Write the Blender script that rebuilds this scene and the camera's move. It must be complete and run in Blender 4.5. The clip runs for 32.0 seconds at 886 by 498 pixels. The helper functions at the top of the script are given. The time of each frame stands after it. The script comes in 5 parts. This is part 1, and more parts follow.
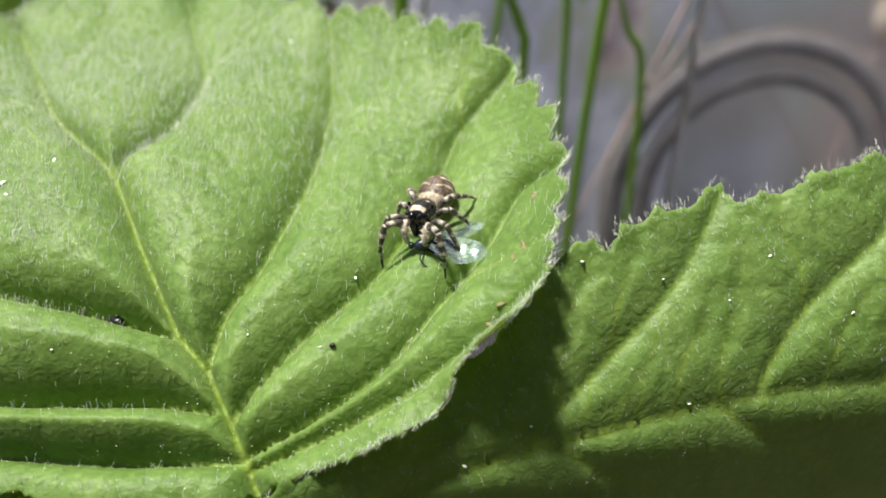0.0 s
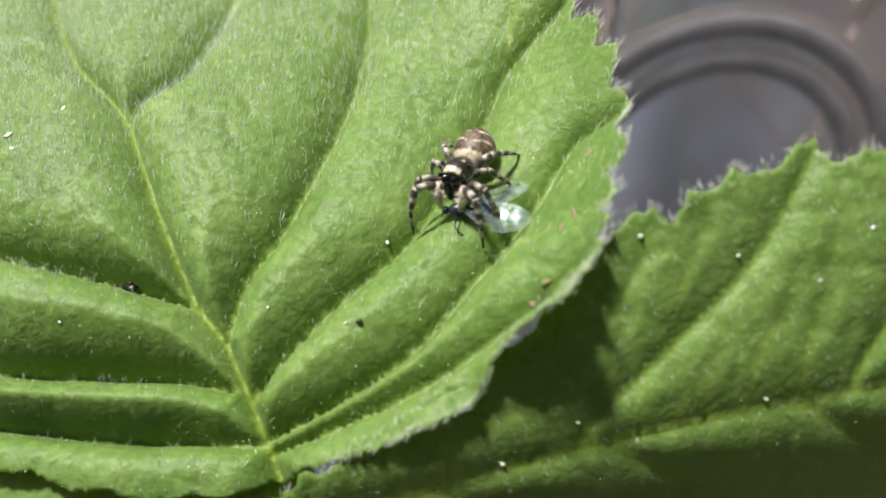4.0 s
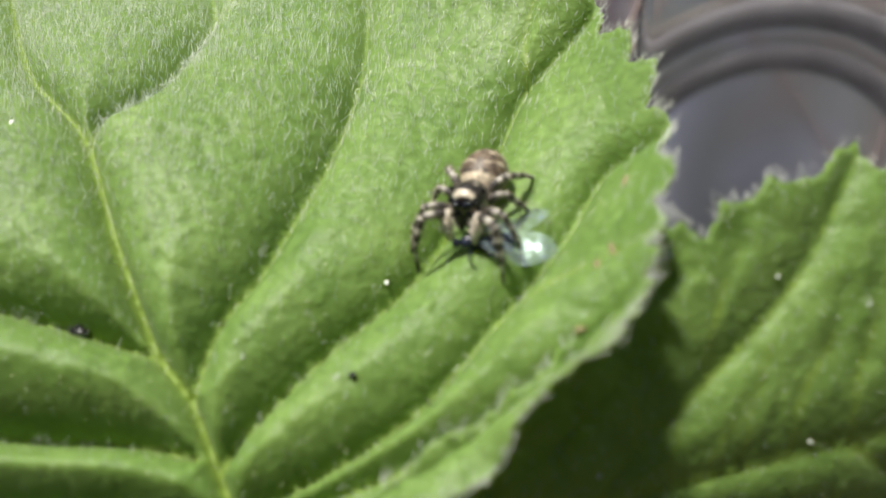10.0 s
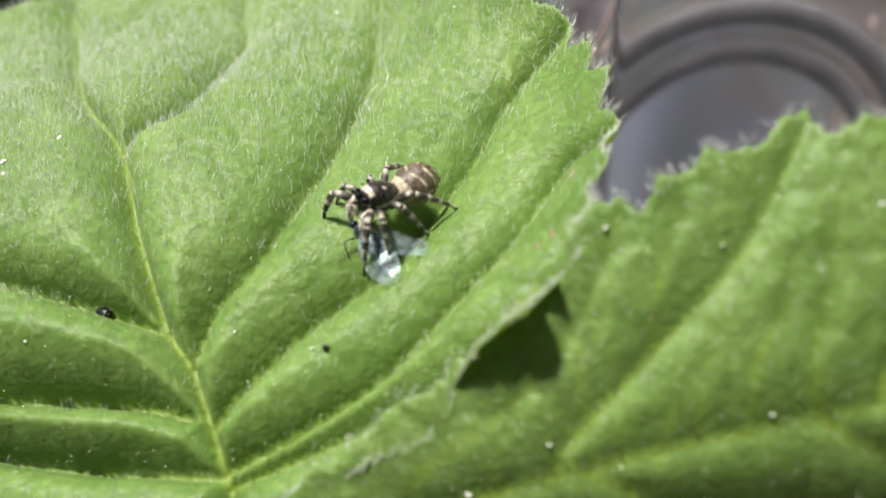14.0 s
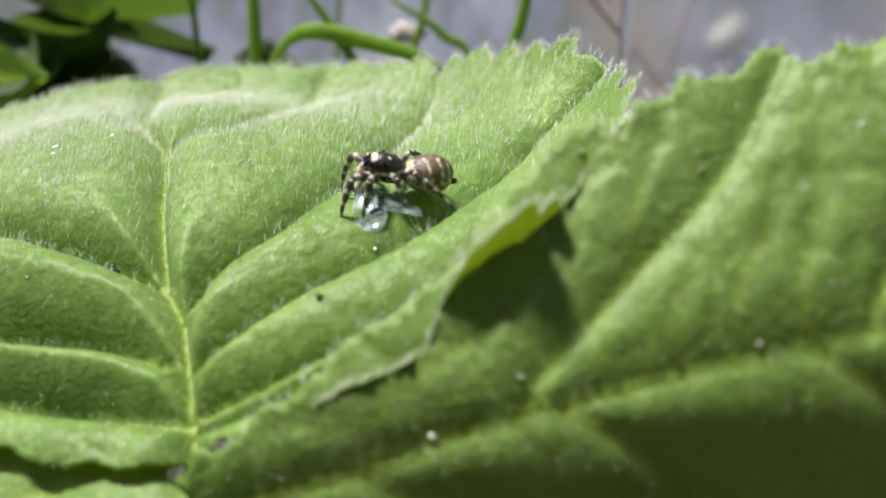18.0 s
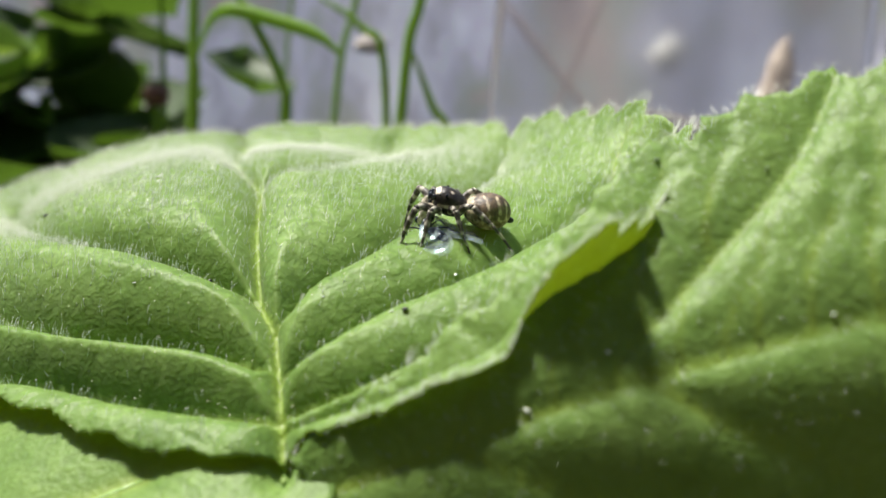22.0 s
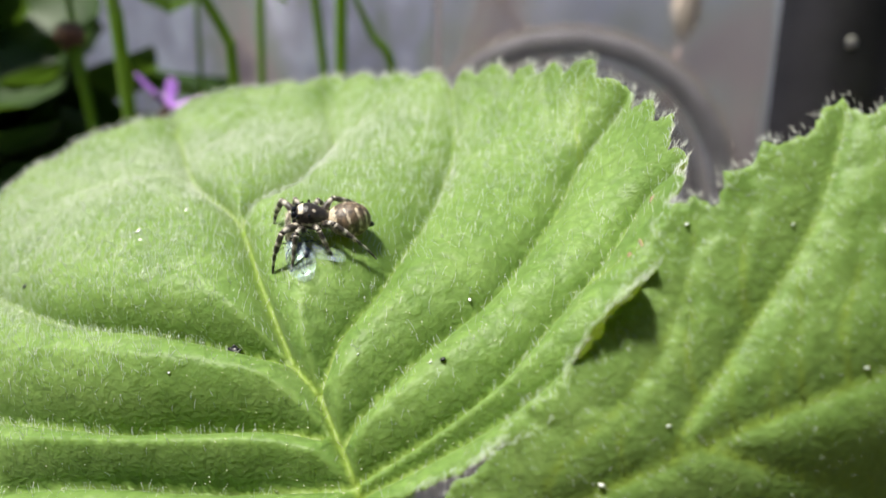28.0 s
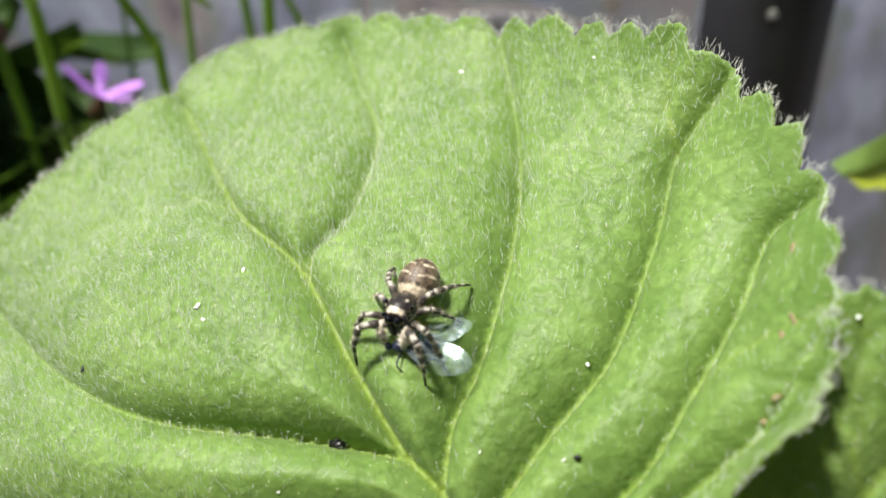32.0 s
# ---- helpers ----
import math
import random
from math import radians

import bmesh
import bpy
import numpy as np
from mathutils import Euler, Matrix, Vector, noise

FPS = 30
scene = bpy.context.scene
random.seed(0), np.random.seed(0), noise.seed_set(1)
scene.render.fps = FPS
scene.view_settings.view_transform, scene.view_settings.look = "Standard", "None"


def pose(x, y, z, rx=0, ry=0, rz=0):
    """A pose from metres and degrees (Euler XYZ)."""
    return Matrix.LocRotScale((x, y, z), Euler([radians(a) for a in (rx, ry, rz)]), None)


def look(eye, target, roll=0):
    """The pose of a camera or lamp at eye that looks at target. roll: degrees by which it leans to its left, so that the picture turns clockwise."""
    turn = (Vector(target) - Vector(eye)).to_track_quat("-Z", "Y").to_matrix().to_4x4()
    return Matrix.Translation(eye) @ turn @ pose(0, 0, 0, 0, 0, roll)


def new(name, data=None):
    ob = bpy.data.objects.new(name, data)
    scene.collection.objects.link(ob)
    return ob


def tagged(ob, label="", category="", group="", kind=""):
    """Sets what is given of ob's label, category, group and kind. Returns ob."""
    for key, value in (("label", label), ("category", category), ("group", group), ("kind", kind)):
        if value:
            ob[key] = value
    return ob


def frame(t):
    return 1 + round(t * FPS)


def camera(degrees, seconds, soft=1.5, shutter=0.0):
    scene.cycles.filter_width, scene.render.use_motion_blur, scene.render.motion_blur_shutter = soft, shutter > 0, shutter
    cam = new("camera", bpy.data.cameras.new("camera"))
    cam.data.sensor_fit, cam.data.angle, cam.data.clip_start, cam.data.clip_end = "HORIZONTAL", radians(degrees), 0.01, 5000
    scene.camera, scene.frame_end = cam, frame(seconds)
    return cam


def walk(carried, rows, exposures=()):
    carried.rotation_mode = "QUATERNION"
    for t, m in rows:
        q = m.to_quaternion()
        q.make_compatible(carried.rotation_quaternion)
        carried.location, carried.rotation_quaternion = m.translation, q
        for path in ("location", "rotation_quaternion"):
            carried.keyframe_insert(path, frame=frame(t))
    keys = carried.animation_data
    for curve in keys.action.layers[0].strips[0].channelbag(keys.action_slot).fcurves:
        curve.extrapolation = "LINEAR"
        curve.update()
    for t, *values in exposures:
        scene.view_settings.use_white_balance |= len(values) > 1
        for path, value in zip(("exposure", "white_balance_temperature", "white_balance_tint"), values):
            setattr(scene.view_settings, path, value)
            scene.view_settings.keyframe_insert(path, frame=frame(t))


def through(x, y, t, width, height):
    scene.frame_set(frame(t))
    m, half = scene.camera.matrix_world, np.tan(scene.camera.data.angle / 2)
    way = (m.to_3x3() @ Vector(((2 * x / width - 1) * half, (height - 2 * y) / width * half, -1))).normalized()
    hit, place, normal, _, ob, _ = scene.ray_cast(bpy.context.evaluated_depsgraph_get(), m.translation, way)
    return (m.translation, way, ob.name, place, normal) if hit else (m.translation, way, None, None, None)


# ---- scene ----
from mathutils import geometry

CM = 0.01
cam = camera(53.6, 32.0, soft=1.5)
cam.data.dof.use_dof = True
cam.data.dof.focus_distance = 0.063
cam.data.dof.aperture_fstop = 26.0

PATH = [
    (0, (-0.04801, -0.00513, 0.02537), (-0.03727, 0.04904, 0.00190), 4.28),
    (0.5, (-0.03655, -0.00410, 0.03127), (-0.02814, 0.04972, 0.00610), 4.02),
    (1, (-0.02557, -0.00124, 0.03338), (-0.01883, 0.05222, 0.00699), 3.69),
    (1.5, (-0.01950, 0.00169, 0.03113), (-0.01459, 0.05490, 0.00384), 3.24),
    (2, (-0.01774, 0.00595, 0.02903), (-0.01445, 0.05918, 0.00152), 2.79),
    (2.5, (-0.01656, 0.00876, 0.02945), (-0.01335, 0.06192, 0.00181), 2.38),
    (4.5, (-0.01573, 0.01064, 0.03516), (-0.01126, 0.06287, 0.00598), 0.74),
    (5, (-0.01874, 0.00979, 0.03420), (-0.01385, 0.06182, 0.00472), 0.88),
    (5.5, (-0.02402, 0.00694, 0.03105), (-0.01809, 0.05932, 0.00240), 1.86),
    (6, (-0.02618, 0.00390, 0.03110), (-0.01838, 0.05682, 0.00392), 3.49),
    (6.5, (-0.02248, 0.00117, 0.03329), (-0.01323, 0.05431, 0.00701), 5.45),
    (7, (-0.02371, 0.00390, 0.03291), (-0.01309, 0.05640, 0.00589), 7.36),
    (7.5, (-0.02260, 0.00770, 0.03237), (-0.01048, 0.05969, 0.00498), 8.63),
    (8, (-0.01999, 0.01590, 0.02854), (-0.00666, 0.06787, 0.00168), 8.74),
    (8.5, (-0.01869, 0.02771, 0.02582), (-0.00614, 0.07983, -0.00112), 7.23),
    (9, (-0.01497, 0.03047, 0.02386), (-0.00635, 0.08383, -0.00218), 4.73),
    (9.5, (-0.01260, 0.02785, 0.02258), (-0.00821, 0.08159, -0.00374), 2.80),
    (10, (-0.01139, 0.02727, 0.02133), (-0.00824, 0.08141, -0.00433), 1.78),
    (10.5, (-0.01402, 0.02470, 0.03270), (-0.01060, 0.07775, 0.00488), 0.93),
    (11, (-0.01055, 0.01499, 0.04013), (-0.00700, 0.06585, 0.00850), -0.17),
    (11.5, (-0.00309, 0.00354, 0.04908), (-0.00101, 0.05283, 0.01494), -1.09),
    (12, (0.00169, -0.00370, 0.05686), (0.00271, 0.04477, 0.02152), -1.70),
    (12.5, (0.00090, 0.00087, 0.05123), (0.00413, 0.05007, 0.01704), -1.63),
    (13, (0.00460, 0.00807, 0.03820), (0.00925, 0.05891, 0.00667), -0.89),
    (13.5, (0.00020, 0.01959, 0.03086), (0.00507, 0.07232, 0.00265), 0.19),
    (14, (-0.01420, 0.01739, 0.02480), (-0.00976, 0.07116, -0.00146), 1.35),
    (14.5, (-0.01606, 0.01343, 0.02038), (-0.01340, 0.06812, -0.00415), 2.03),
    (16.5, (-0.01368, 0.00502, 0.01299), (-0.01689, 0.06306, -0.00190), 3.26),
    (17, (-0.00673, 0.00610, 0.00866), (-0.00918, 0.06458, -0.00456), 2.77),
    (17.5, (-0.00313, 0.00778, 0.00744), (-0.00458, 0.06660, -0.00431), 1.86),
    (18, (-0.00270, 0.00973, 0.00880), (-0.00474, 0.06881, -0.00146), 1.03),
    (18.5, (0.00130, 0.00592, 0.00448), (-0.00412, 0.06500, -0.00448), 1.10),
    (19, (0.01020, 0.00230, 0.00079), (0.00084, 0.06107, -0.00686), 1.66),
    (19.5, (0.02000, 0.00035, -0.00076), (0.00681, 0.05853, -0.00717), 2.41),
    (20, (0.03265, -0.00238, -0.00336), (0.01704, 0.05530, -0.00873), 2.99),
    (20.5, (0.03449, 0.00141, -0.00604), (0.01831, 0.05896, -0.01105), 3.08),
    (21, (0.03716, -0.00037, -0.00640), (0.02181, 0.05744, -0.01111), 3.23),
    (21.5, (0.03869, -0.00104, -0.00816), (0.02509, 0.05723, -0.01250), 3.67),
    (22, (0.03647, -0.00198, -0.00824), (0.02437, 0.05665, -0.01217), 3.54),
    (22.5, (0.03363, -0.00446, -0.00678), (0.02332, 0.05456, -0.01000), 3.43),
    (23, (0.03418, -0.00470, -0.00696), (0.02673, 0.05475, -0.01026), 2.78),
    (23.5, (0.03780, -0.00533, -0.00671), (0.03305, 0.05438, -0.01019), 1.93),
    (24, (0.04138, -0.00583, -0.00590), (0.03938, 0.05405, -0.00905), 1.22),
    (24.5, (0.03831, -0.00203, -0.00687), (0.03791, 0.05790, -0.00987), 0.46),
    (25, (0.03416, 0.00014, -0.00666), (0.03403, 0.06004, -0.01002), -0.21),
    (25.5, (0.03195, 0.00005, -0.00553), (0.03115, 0.05994, -0.00910), 0.61),
    (27.5, (0.02080, -0.00661, 0.01298), (0.02026, 0.05094, -0.00397), -0.02),
    (28, (0.01648, -0.00828, 0.01946), (0.01672, 0.04815, -0.00094), -0.06),
    (28.5, (0.00691, -0.00756, 0.02451), (0.00724, 0.04799, 0.00184), 0.14),
    (29, (0.00720, -0.00805, 0.02822), (0.00817, 0.04689, 0.00412), 0.04),
    (29.5, (0.00901, -0.00619, 0.03093), (0.01036, 0.04822, 0.00569), -0.36),
    (30, (0.00761, -0.00287, 0.03240), (0.01026, 0.05092, 0.00595), -0.39),
    (30.5, (0.00958, -0.00019, 0.03352), (0.01292, 0.05301, 0.00597), -0.32),
    (31, (0.01249, -0.00354, 0.03825), (0.01626, 0.04924, 0.00996), -0.20),
    (31.5, (0.01182, 0.00137, 0.03852), (0.01601, 0.05359, 0.00927), -0.38),
    (32, (0.01919, -0.00461, 0.04300), (0.02243, 0.04697, 0.01253), -0.57),
]
walk(cam, [(t, look(eye, target, roll)) for t, eye, target, roll in PATH],
     [(0, 0.62), (8, 0.44), (10.5, 0.5), (11, 1.05), (11.5, 0.8), (12, 0.48), (13, 0.76), (14, 0.58), (17, 0.66), (20, 0.84), (23, 0.74), (25, 0.58), (28, 0.74), (32, 0.73)])

# ---- light ----
world = bpy.data.worlds.new("world")
scene.world = world
world.use_nodes = True
wn = world.node_tree
sky = wn.nodes.new("ShaderNodeTexSky")
sky.sky_type = "NISHITA"
sky.sun_disc = False
sky.sun_elevation = radians(68)
sky.sun_rotation = radians(-97)
wn.links.new(sky.outputs[0], wn.nodes["Background"].inputs[0])
wn.nodes["Background"].inputs[1].default_value = 0.082
sun = new("sun", bpy.data.lights.new("sun", "SUN"))
sun.data.energy = 5.0
sun.data.angle = radians(8)
sun.data.color = (1.0, 0.95, 0.86)
sun.matrix_world = look((-0.365, -0.045, 0.930), (0, 0, 0))


# ---- materials ----
def material(name, rough=0.6, metal=0.0):
    m = bpy.data.materials.new(name)
    m.use_nodes = True
    b = m.node_tree.nodes["Principled BSDF"]
    b.inputs["Roughness"].default_value = rough
    b.inputs["Metallic"].default_value = metal
    return m, m.node_tree.nodes, m.node_tree.links, b


def noise_ramp(nodes, links, scale, stops, detail=4.0, rough=0.55, coord="Object", stretch=(1, 1, 1)):
    tc = nodes.new("ShaderNodeTexCoord")
    mp = nodes.new("ShaderNodeMapping")
    mp.inputs["Scale"].default_value = stretch
    nz = nodes.new("ShaderNodeTexNoise")
    nz.inputs["Scale"].default_value = scale
    nz.inputs["Detail"].default_value = detail
    nz.inputs["Roughness"].default_value = rough
    rp = nodes.new("ShaderNodeValToRGB")
    links.new(tc.outputs[coord], mp.inputs["Vector"])
    links.new(mp.outputs[0], nz.inputs["Vector"])
    links.new(nz.outputs["Fac"], rp.inputs["Fac"])
    while len(rp.color_ramp.elements) < len(stops):
        rp.color_ramp.elements.new(0.5)
    for el, (p, c) in zip(rp.color_ramp.elements, stops):
        el.position, el.color = p, (*c, 1)
    return rp, nz, mp


def bump(nodes, links, b, height, strength, distance):
    bp = nodes.new("ShaderNodeBump")
    bp.inputs["Strength"].default_value = strength
    bp.inputs["Distance"].default_value = distance
    links.new(height, bp.inputs["Height"])
    links.new(bp.outputs[0], b.inputs["Normal"])
    return bp


def mottled(name, scale, stops, rough=0.7, bump_scale=None, bump_strength=0.4, bump_distance=0.0003, **kw):
    m, n, l, b = material(name, rough)
    rp, nz, mp = noise_ramp(n, l, scale, stops, **kw)
    l.new(rp.outputs[0], b.inputs["Base Color"])
    if bump_scale:
        r2, n2, _ = noise_ramp(n, l, bump_scale, [(0, (0, 0, 0)), (1, (1, 1, 1))])
        bump(n, l, b, n2.outputs["Fac"], bump_strength, bump_distance)
    return m


def leaf_material(name, dark, light, vein, through, rough=0.5, amount=0.36):
    """Living leaf: green mottling, yellowish veins, a fine net of small bulges, light passing through."""
    m, n, l, b = material(name, rough)
    b.inputs["Specular IOR Level"].default_value = 0.33
    b.inputs["Sheen Weight"].default_value = 0.09
    b.inputs["Sheen Roughness"].default_value = 0.4
    rp, _, _ = noise_ramp(n, l, 170, [(0.3, dark), (0.7, light)], detail=6)
    fine, _, _ = noise_ramp(n, l, 1500, [(0.35, (0.82, 0.85, 0.80)), (0.65, (1.12, 1.09, 1.08))], detail=5)
    mul = n.new("ShaderNodeMix")
    mul.data_type, mul.blend_type = "RGBA", "MULTIPLY"
    mul.inputs["Factor"].default_value = 1.0
    l.new(rp.outputs[0], mul.inputs["A"])
    l.new(fine.outputs[0], mul.inputs["B"])
    at = n.new("ShaderNodeAttribute")
    at.attribute_name = "vein"
    mx = n.new("ShaderNodeMix")
    mx.data_type = "RGBA"
    l.new(at.outputs["Fac"], mx.inputs["Factor"])
    l.new(mul.outputs["Result"], mx.inputs["A"])
    mx.inputs["B"].default_value = (*vein, 1)
    l.new(mx.outputs["Result"], b.inputs["Base Color"])
    tc = n.new("ShaderNodeTexCoord")
    wob = n.new("ShaderNodeTexNoise")
    wob.inputs["Scale"].default_value = 500
    wob.inputs["Detail"].default_value = 3
    add = n.new("ShaderNodeVectorMath")
    add.operation = "MULTIPLY_ADD"
    l.new(wob.outputs["Color"], add.inputs[0])
    add.inputs[1].default_value = (0.0016, 0.0016, 0.0016)
    l.new(tc.outputs["Object"], add.inputs[2])
    l.new(tc.outputs["Object"], wob.inputs["Vector"])
    nets = []
    for scale, wide in ((430, 0.16), (1250, 0.30)):
        vo = n.new("ShaderNodeTexVoronoi")
        vo.feature = "DISTANCE_TO_EDGE"
        vo.inputs["Scale"].default_value = scale
        l.new(add.outputs[0], vo.inputs["Vector"])
        cr = n.new("ShaderNodeMapRange")
        cr.inputs["From Max"].default_value = wide
        cr.interpolation_type = "SMOOTHSTEP"
        l.new(vo.outputs["Distance"], cr.inputs["Value"])
        nets.append(cr)
    grain = n.new("ShaderNodeTexNoise")
    grain.inputs["Scale"].default_value = 3000
    grain.inputs["Detail"].default_value = 4
    l.new(tc.outputs["Object"], grain.inputs["Vector"])
    sm = n.new("ShaderNodeMath")
    sm.operation = "MULTIPLY_ADD"
    l.new(grain.outputs["Fac"], sm.inputs[0])
    sm.inputs[1].default_value = 1.5
    half = n.new("ShaderNodeMath")
    half.operation = "MULTIPLY"
    half.inputs[1].default_value = 0.4
    l.new(nets[1].outputs[0], half.inputs[0])
    l.new(half.outputs[0], sm.inputs[2])
    sm2 = n.new("ShaderNodeMath")
    sm2.operation = "MULTIPLY_ADD"
    l.new(nets[0].outputs[0], sm2.inputs[0])
    sm2.inputs[1].default_value = 0.35
    l.new(sm.outputs[0], sm2.inputs[2])
    # Shade in the creases between the bulges is multiplied into the base colour.
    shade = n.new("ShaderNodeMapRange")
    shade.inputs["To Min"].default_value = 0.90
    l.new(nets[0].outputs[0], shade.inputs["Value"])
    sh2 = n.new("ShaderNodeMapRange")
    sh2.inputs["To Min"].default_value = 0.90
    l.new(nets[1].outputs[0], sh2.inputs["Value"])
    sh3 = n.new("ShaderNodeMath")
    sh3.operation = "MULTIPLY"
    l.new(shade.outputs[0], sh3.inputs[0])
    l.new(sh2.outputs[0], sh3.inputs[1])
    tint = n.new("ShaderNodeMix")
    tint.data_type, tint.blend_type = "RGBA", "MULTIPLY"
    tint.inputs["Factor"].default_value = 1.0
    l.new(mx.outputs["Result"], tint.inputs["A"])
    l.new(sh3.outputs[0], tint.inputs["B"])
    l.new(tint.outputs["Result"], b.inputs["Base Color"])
    quilt = n.new("ShaderNodeTexNoise")
    quilt.inputs["Scale"].default_value = 750
    quilt.inputs["Detail"].default_value = 2
    l.new(tc.outputs["Object"], quilt.inputs["Vector"])
    sm3 = n.new("ShaderNodeMath")
    sm3.operation = "MULTIPLY_ADD"
    l.new(quilt.outputs["Fac"], sm3.inputs[0])
    sm3.inputs[1].default_value = 0.55
    l.new(sm2.outputs[0], sm3.inputs[2])
    bp = bump(n, l, b, sm3.outputs[0], 0.55, 0.00007)
    tr = n.new("ShaderNodeBsdfTranslucent")
    tr.inputs["Color"].default_value = (*through, 1)
    l.new(bp.outputs[0], tr.inputs["Normal"])
    ms = n.new("ShaderNodeMixShader")
    ms.inputs["Fac"].default_value = amount
    l.new(b.outputs[0], ms.inputs[1])
    l.new(tr.outputs[0], ms.inputs[2])
    l.new(ms.outputs[0], n["Material Output"].inputs["Surface"])
    return m


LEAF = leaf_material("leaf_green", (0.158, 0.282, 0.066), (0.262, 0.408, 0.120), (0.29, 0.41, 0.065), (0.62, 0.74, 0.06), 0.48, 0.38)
# Shaded copy of the leaf green for the shrubs: the shade is in its colour.
SHADED = leaf_material("leaf_shade", (0.018, 0.045, 0.008), (0.04, 0.09, 0.014), (0.14, 0.22, 0.05), (0.18, 0.34, 0.03), amount=0.18)
MUTED = leaf_material("muted_leaf", (0.05, 0.11, 0.03), (0.09, 0.17, 0.05), (0.14, 0.22, 0.08), (0.2, 0.34, 0.06), amount=0.15)
VEIN = mottled("vein", 900, [(0.3, (0.16, 0.28, 0.05)), (0.7, (0.26, 0.38, 0.105))], 0.45, 2500, 0.3, 0.0001)
HAIR = mottled("hair", 4000, [(0.3, (0.80, 0.84, 0.70)), (0.7, (0.93, 0.94, 0.88))], 0.5)
GRASS = leaf_material("grass", (0.18, 0.34, 0.04), (0.27, 0.45, 0.07), (0.2, 0.3, 0.06), (0.5, 0.72, 0.10), 0.5, 0.5)
def marked(name, dark, mid, pale, rough=0.5, scale=2600):
    """Scaly skin: dark ground, pale where the mesh says so, broken up by fine scales."""
    m, n, l, b = material(name, rough)
    ground, _, _ = noise_ramp(n, l, scale, [(0.36, dark), (0.66, mid)], detail=5)
    light, nz, _ = noise_ramp(n, l, scale * 1.7, [(0.30, tuple(0.45 * c for c in pale)), (0.55, pale)], detail=4)
    mark = n.new("ShaderNodeAttribute")
    mark.attribute_name = "pale"
    add = n.new("ShaderNodeMath")
    add.operation = "MULTIPLY_ADD"
    l.new(nz.outputs["Fac"], add.inputs[0])
    add.inputs[1].default_value = 0.9
    l.new(mark.outputs["Fac"], add.inputs[2])
    edge = n.new("ShaderNodeMapRange")
    edge.inputs["From Min"].default_value, edge.inputs["From Max"].default_value = 0.72, 1.05
    l.new(add.outputs[0], edge.inputs["Value"])
    mix = n.new("ShaderNodeMix")
    mix.data_type = "RGBA"
    l.new(edge.outputs[0], mix.inputs["Factor"])
    l.new(ground.outputs[0], mix.inputs["A"])
    l.new(light.outputs[0], mix.inputs["B"])
    l.new(mix.outputs["Result"], b.inputs["Base Color"])
    bump(n, l, b, nz.outputs["Fac"], 0.6, 0.00008)
    return m


CARAPACE = marked("carapace", (0.008, 0.006, 0.006), (0.035, 0.027, 0.02), (0.72, 0.63, 0.48), 0.38)
WHITE_SCALE = mottled("white_scales", 3500, [(0.30, (0.26, 0.21, 0.15)), (0.55, (0.74, 0.67, 0.55))], 0.6, 7000, 0.6, 0.00008)
ABDOMEN = marked("abdomen", (0.03, 0.021, 0.014), (0.20, 0.14, 0.085), (0.66, 0.56, 0.40), 0.5, 2200)
LEG = marked("leg", (0.02, 0.016, 0.013), (0.10, 0.085, 0.066), (0.50, 0.46, 0.38), 0.5, 3000)
FUZZ = mottled("brown_fuzz", 3000, [(0.4, (0.06, 0.045, 0.03)), (0.6, (0.38, 0.32, 0.24))], 0.6)
EYE, _, _, eb = material("eye", 0.05)
eb.inputs["Base Color"].default_value = (0.004, 0.004, 0.005, 1)
JAW = mottled("jaw", 3000, [(0.4, (0.012, 0.011, 0.014)), (0.7, (0.05, 0.045, 0.05))], 0.35)
FLY = mottled("fly_body", 2500, [(0.4, (0.008, 0.010, 0.022)), (0.7, (0.03, 0.04, 0.07))], 0.35)
WING, wn_, wl_, wb = material("wing", 0.28)
wb.inputs["Base Color"].default_value = (0.58, 0.72, 0.76, 1)
wb.inputs["Metallic"].default_value = 0.35
wb.inputs["Thin Film Thickness"].default_value = 430
wb.inputs["Thin Film IOR"].default_value = 1.6
film_rp, film_nz, _ = noise_ramp(wn_, wl_, 900, [(0.36, (0.06, 0.06, 0.06)), (0.66, (0.42, 0.42, 0.42))])
bump(wn_, wl_, wb, film_nz.outputs["Fac"], 0.5, 0.0002)
wclear = wn_.new("ShaderNodeBsdfTransparent")
wmix = wn_.new("ShaderNodeMixShader")
wl_.new(film_rp.outputs[0], wmix.inputs["Fac"])
wl_.new(wclear.outputs[0], wmix.inputs[1])
wl_.new(wb.outputs[0], wmix.inputs[2])
wl_.new(wmix.outputs[0], wn_["Material Output"].inputs["Surface"])
POST = mottled("dark_plastic", 120, [(0.3, (0.010, 0.010, 0.013)), (0.7, (0.022, 0.021, 0.026))], 0.5, 900, 0.3, 0.0002)
SOIL = mottled("soil", 60, [(0.3, (0.045, 0.036, 0.032)), (0.55, (0.12, 0.10, 0.09)), (0.75, (0.22, 0.19, 0.17))], 0.9, 300, 0.8, 0.002, detail=8)
PANE, pn, pl, pb = material("grimy_lit_sheet", 0.4)
base, _, _ = noise_ramp(pn, pl, 34, [(0.32, (0.24, 0.19, 0.20)), (0.41, (0.48, 0.39, 0.35)), (0.47, (0.40, 0.41, 0.34)), (0.54, (0.52, 0.49, 0.53)), (0.63, (0.74, 0.73, 0.75))], detail=7, rough=0.6, stretch=(1.3, 1, 0.7))
streak, _, _ = noise_ramp(pn, pl, 60, [(0.38, (0.85, 0.85, 0.86)), (0.52, (1, 1, 1)), (0.66, (1.18, 1.18, 1.2))], detail=5, stretch=(1.2, 1, 0.2))
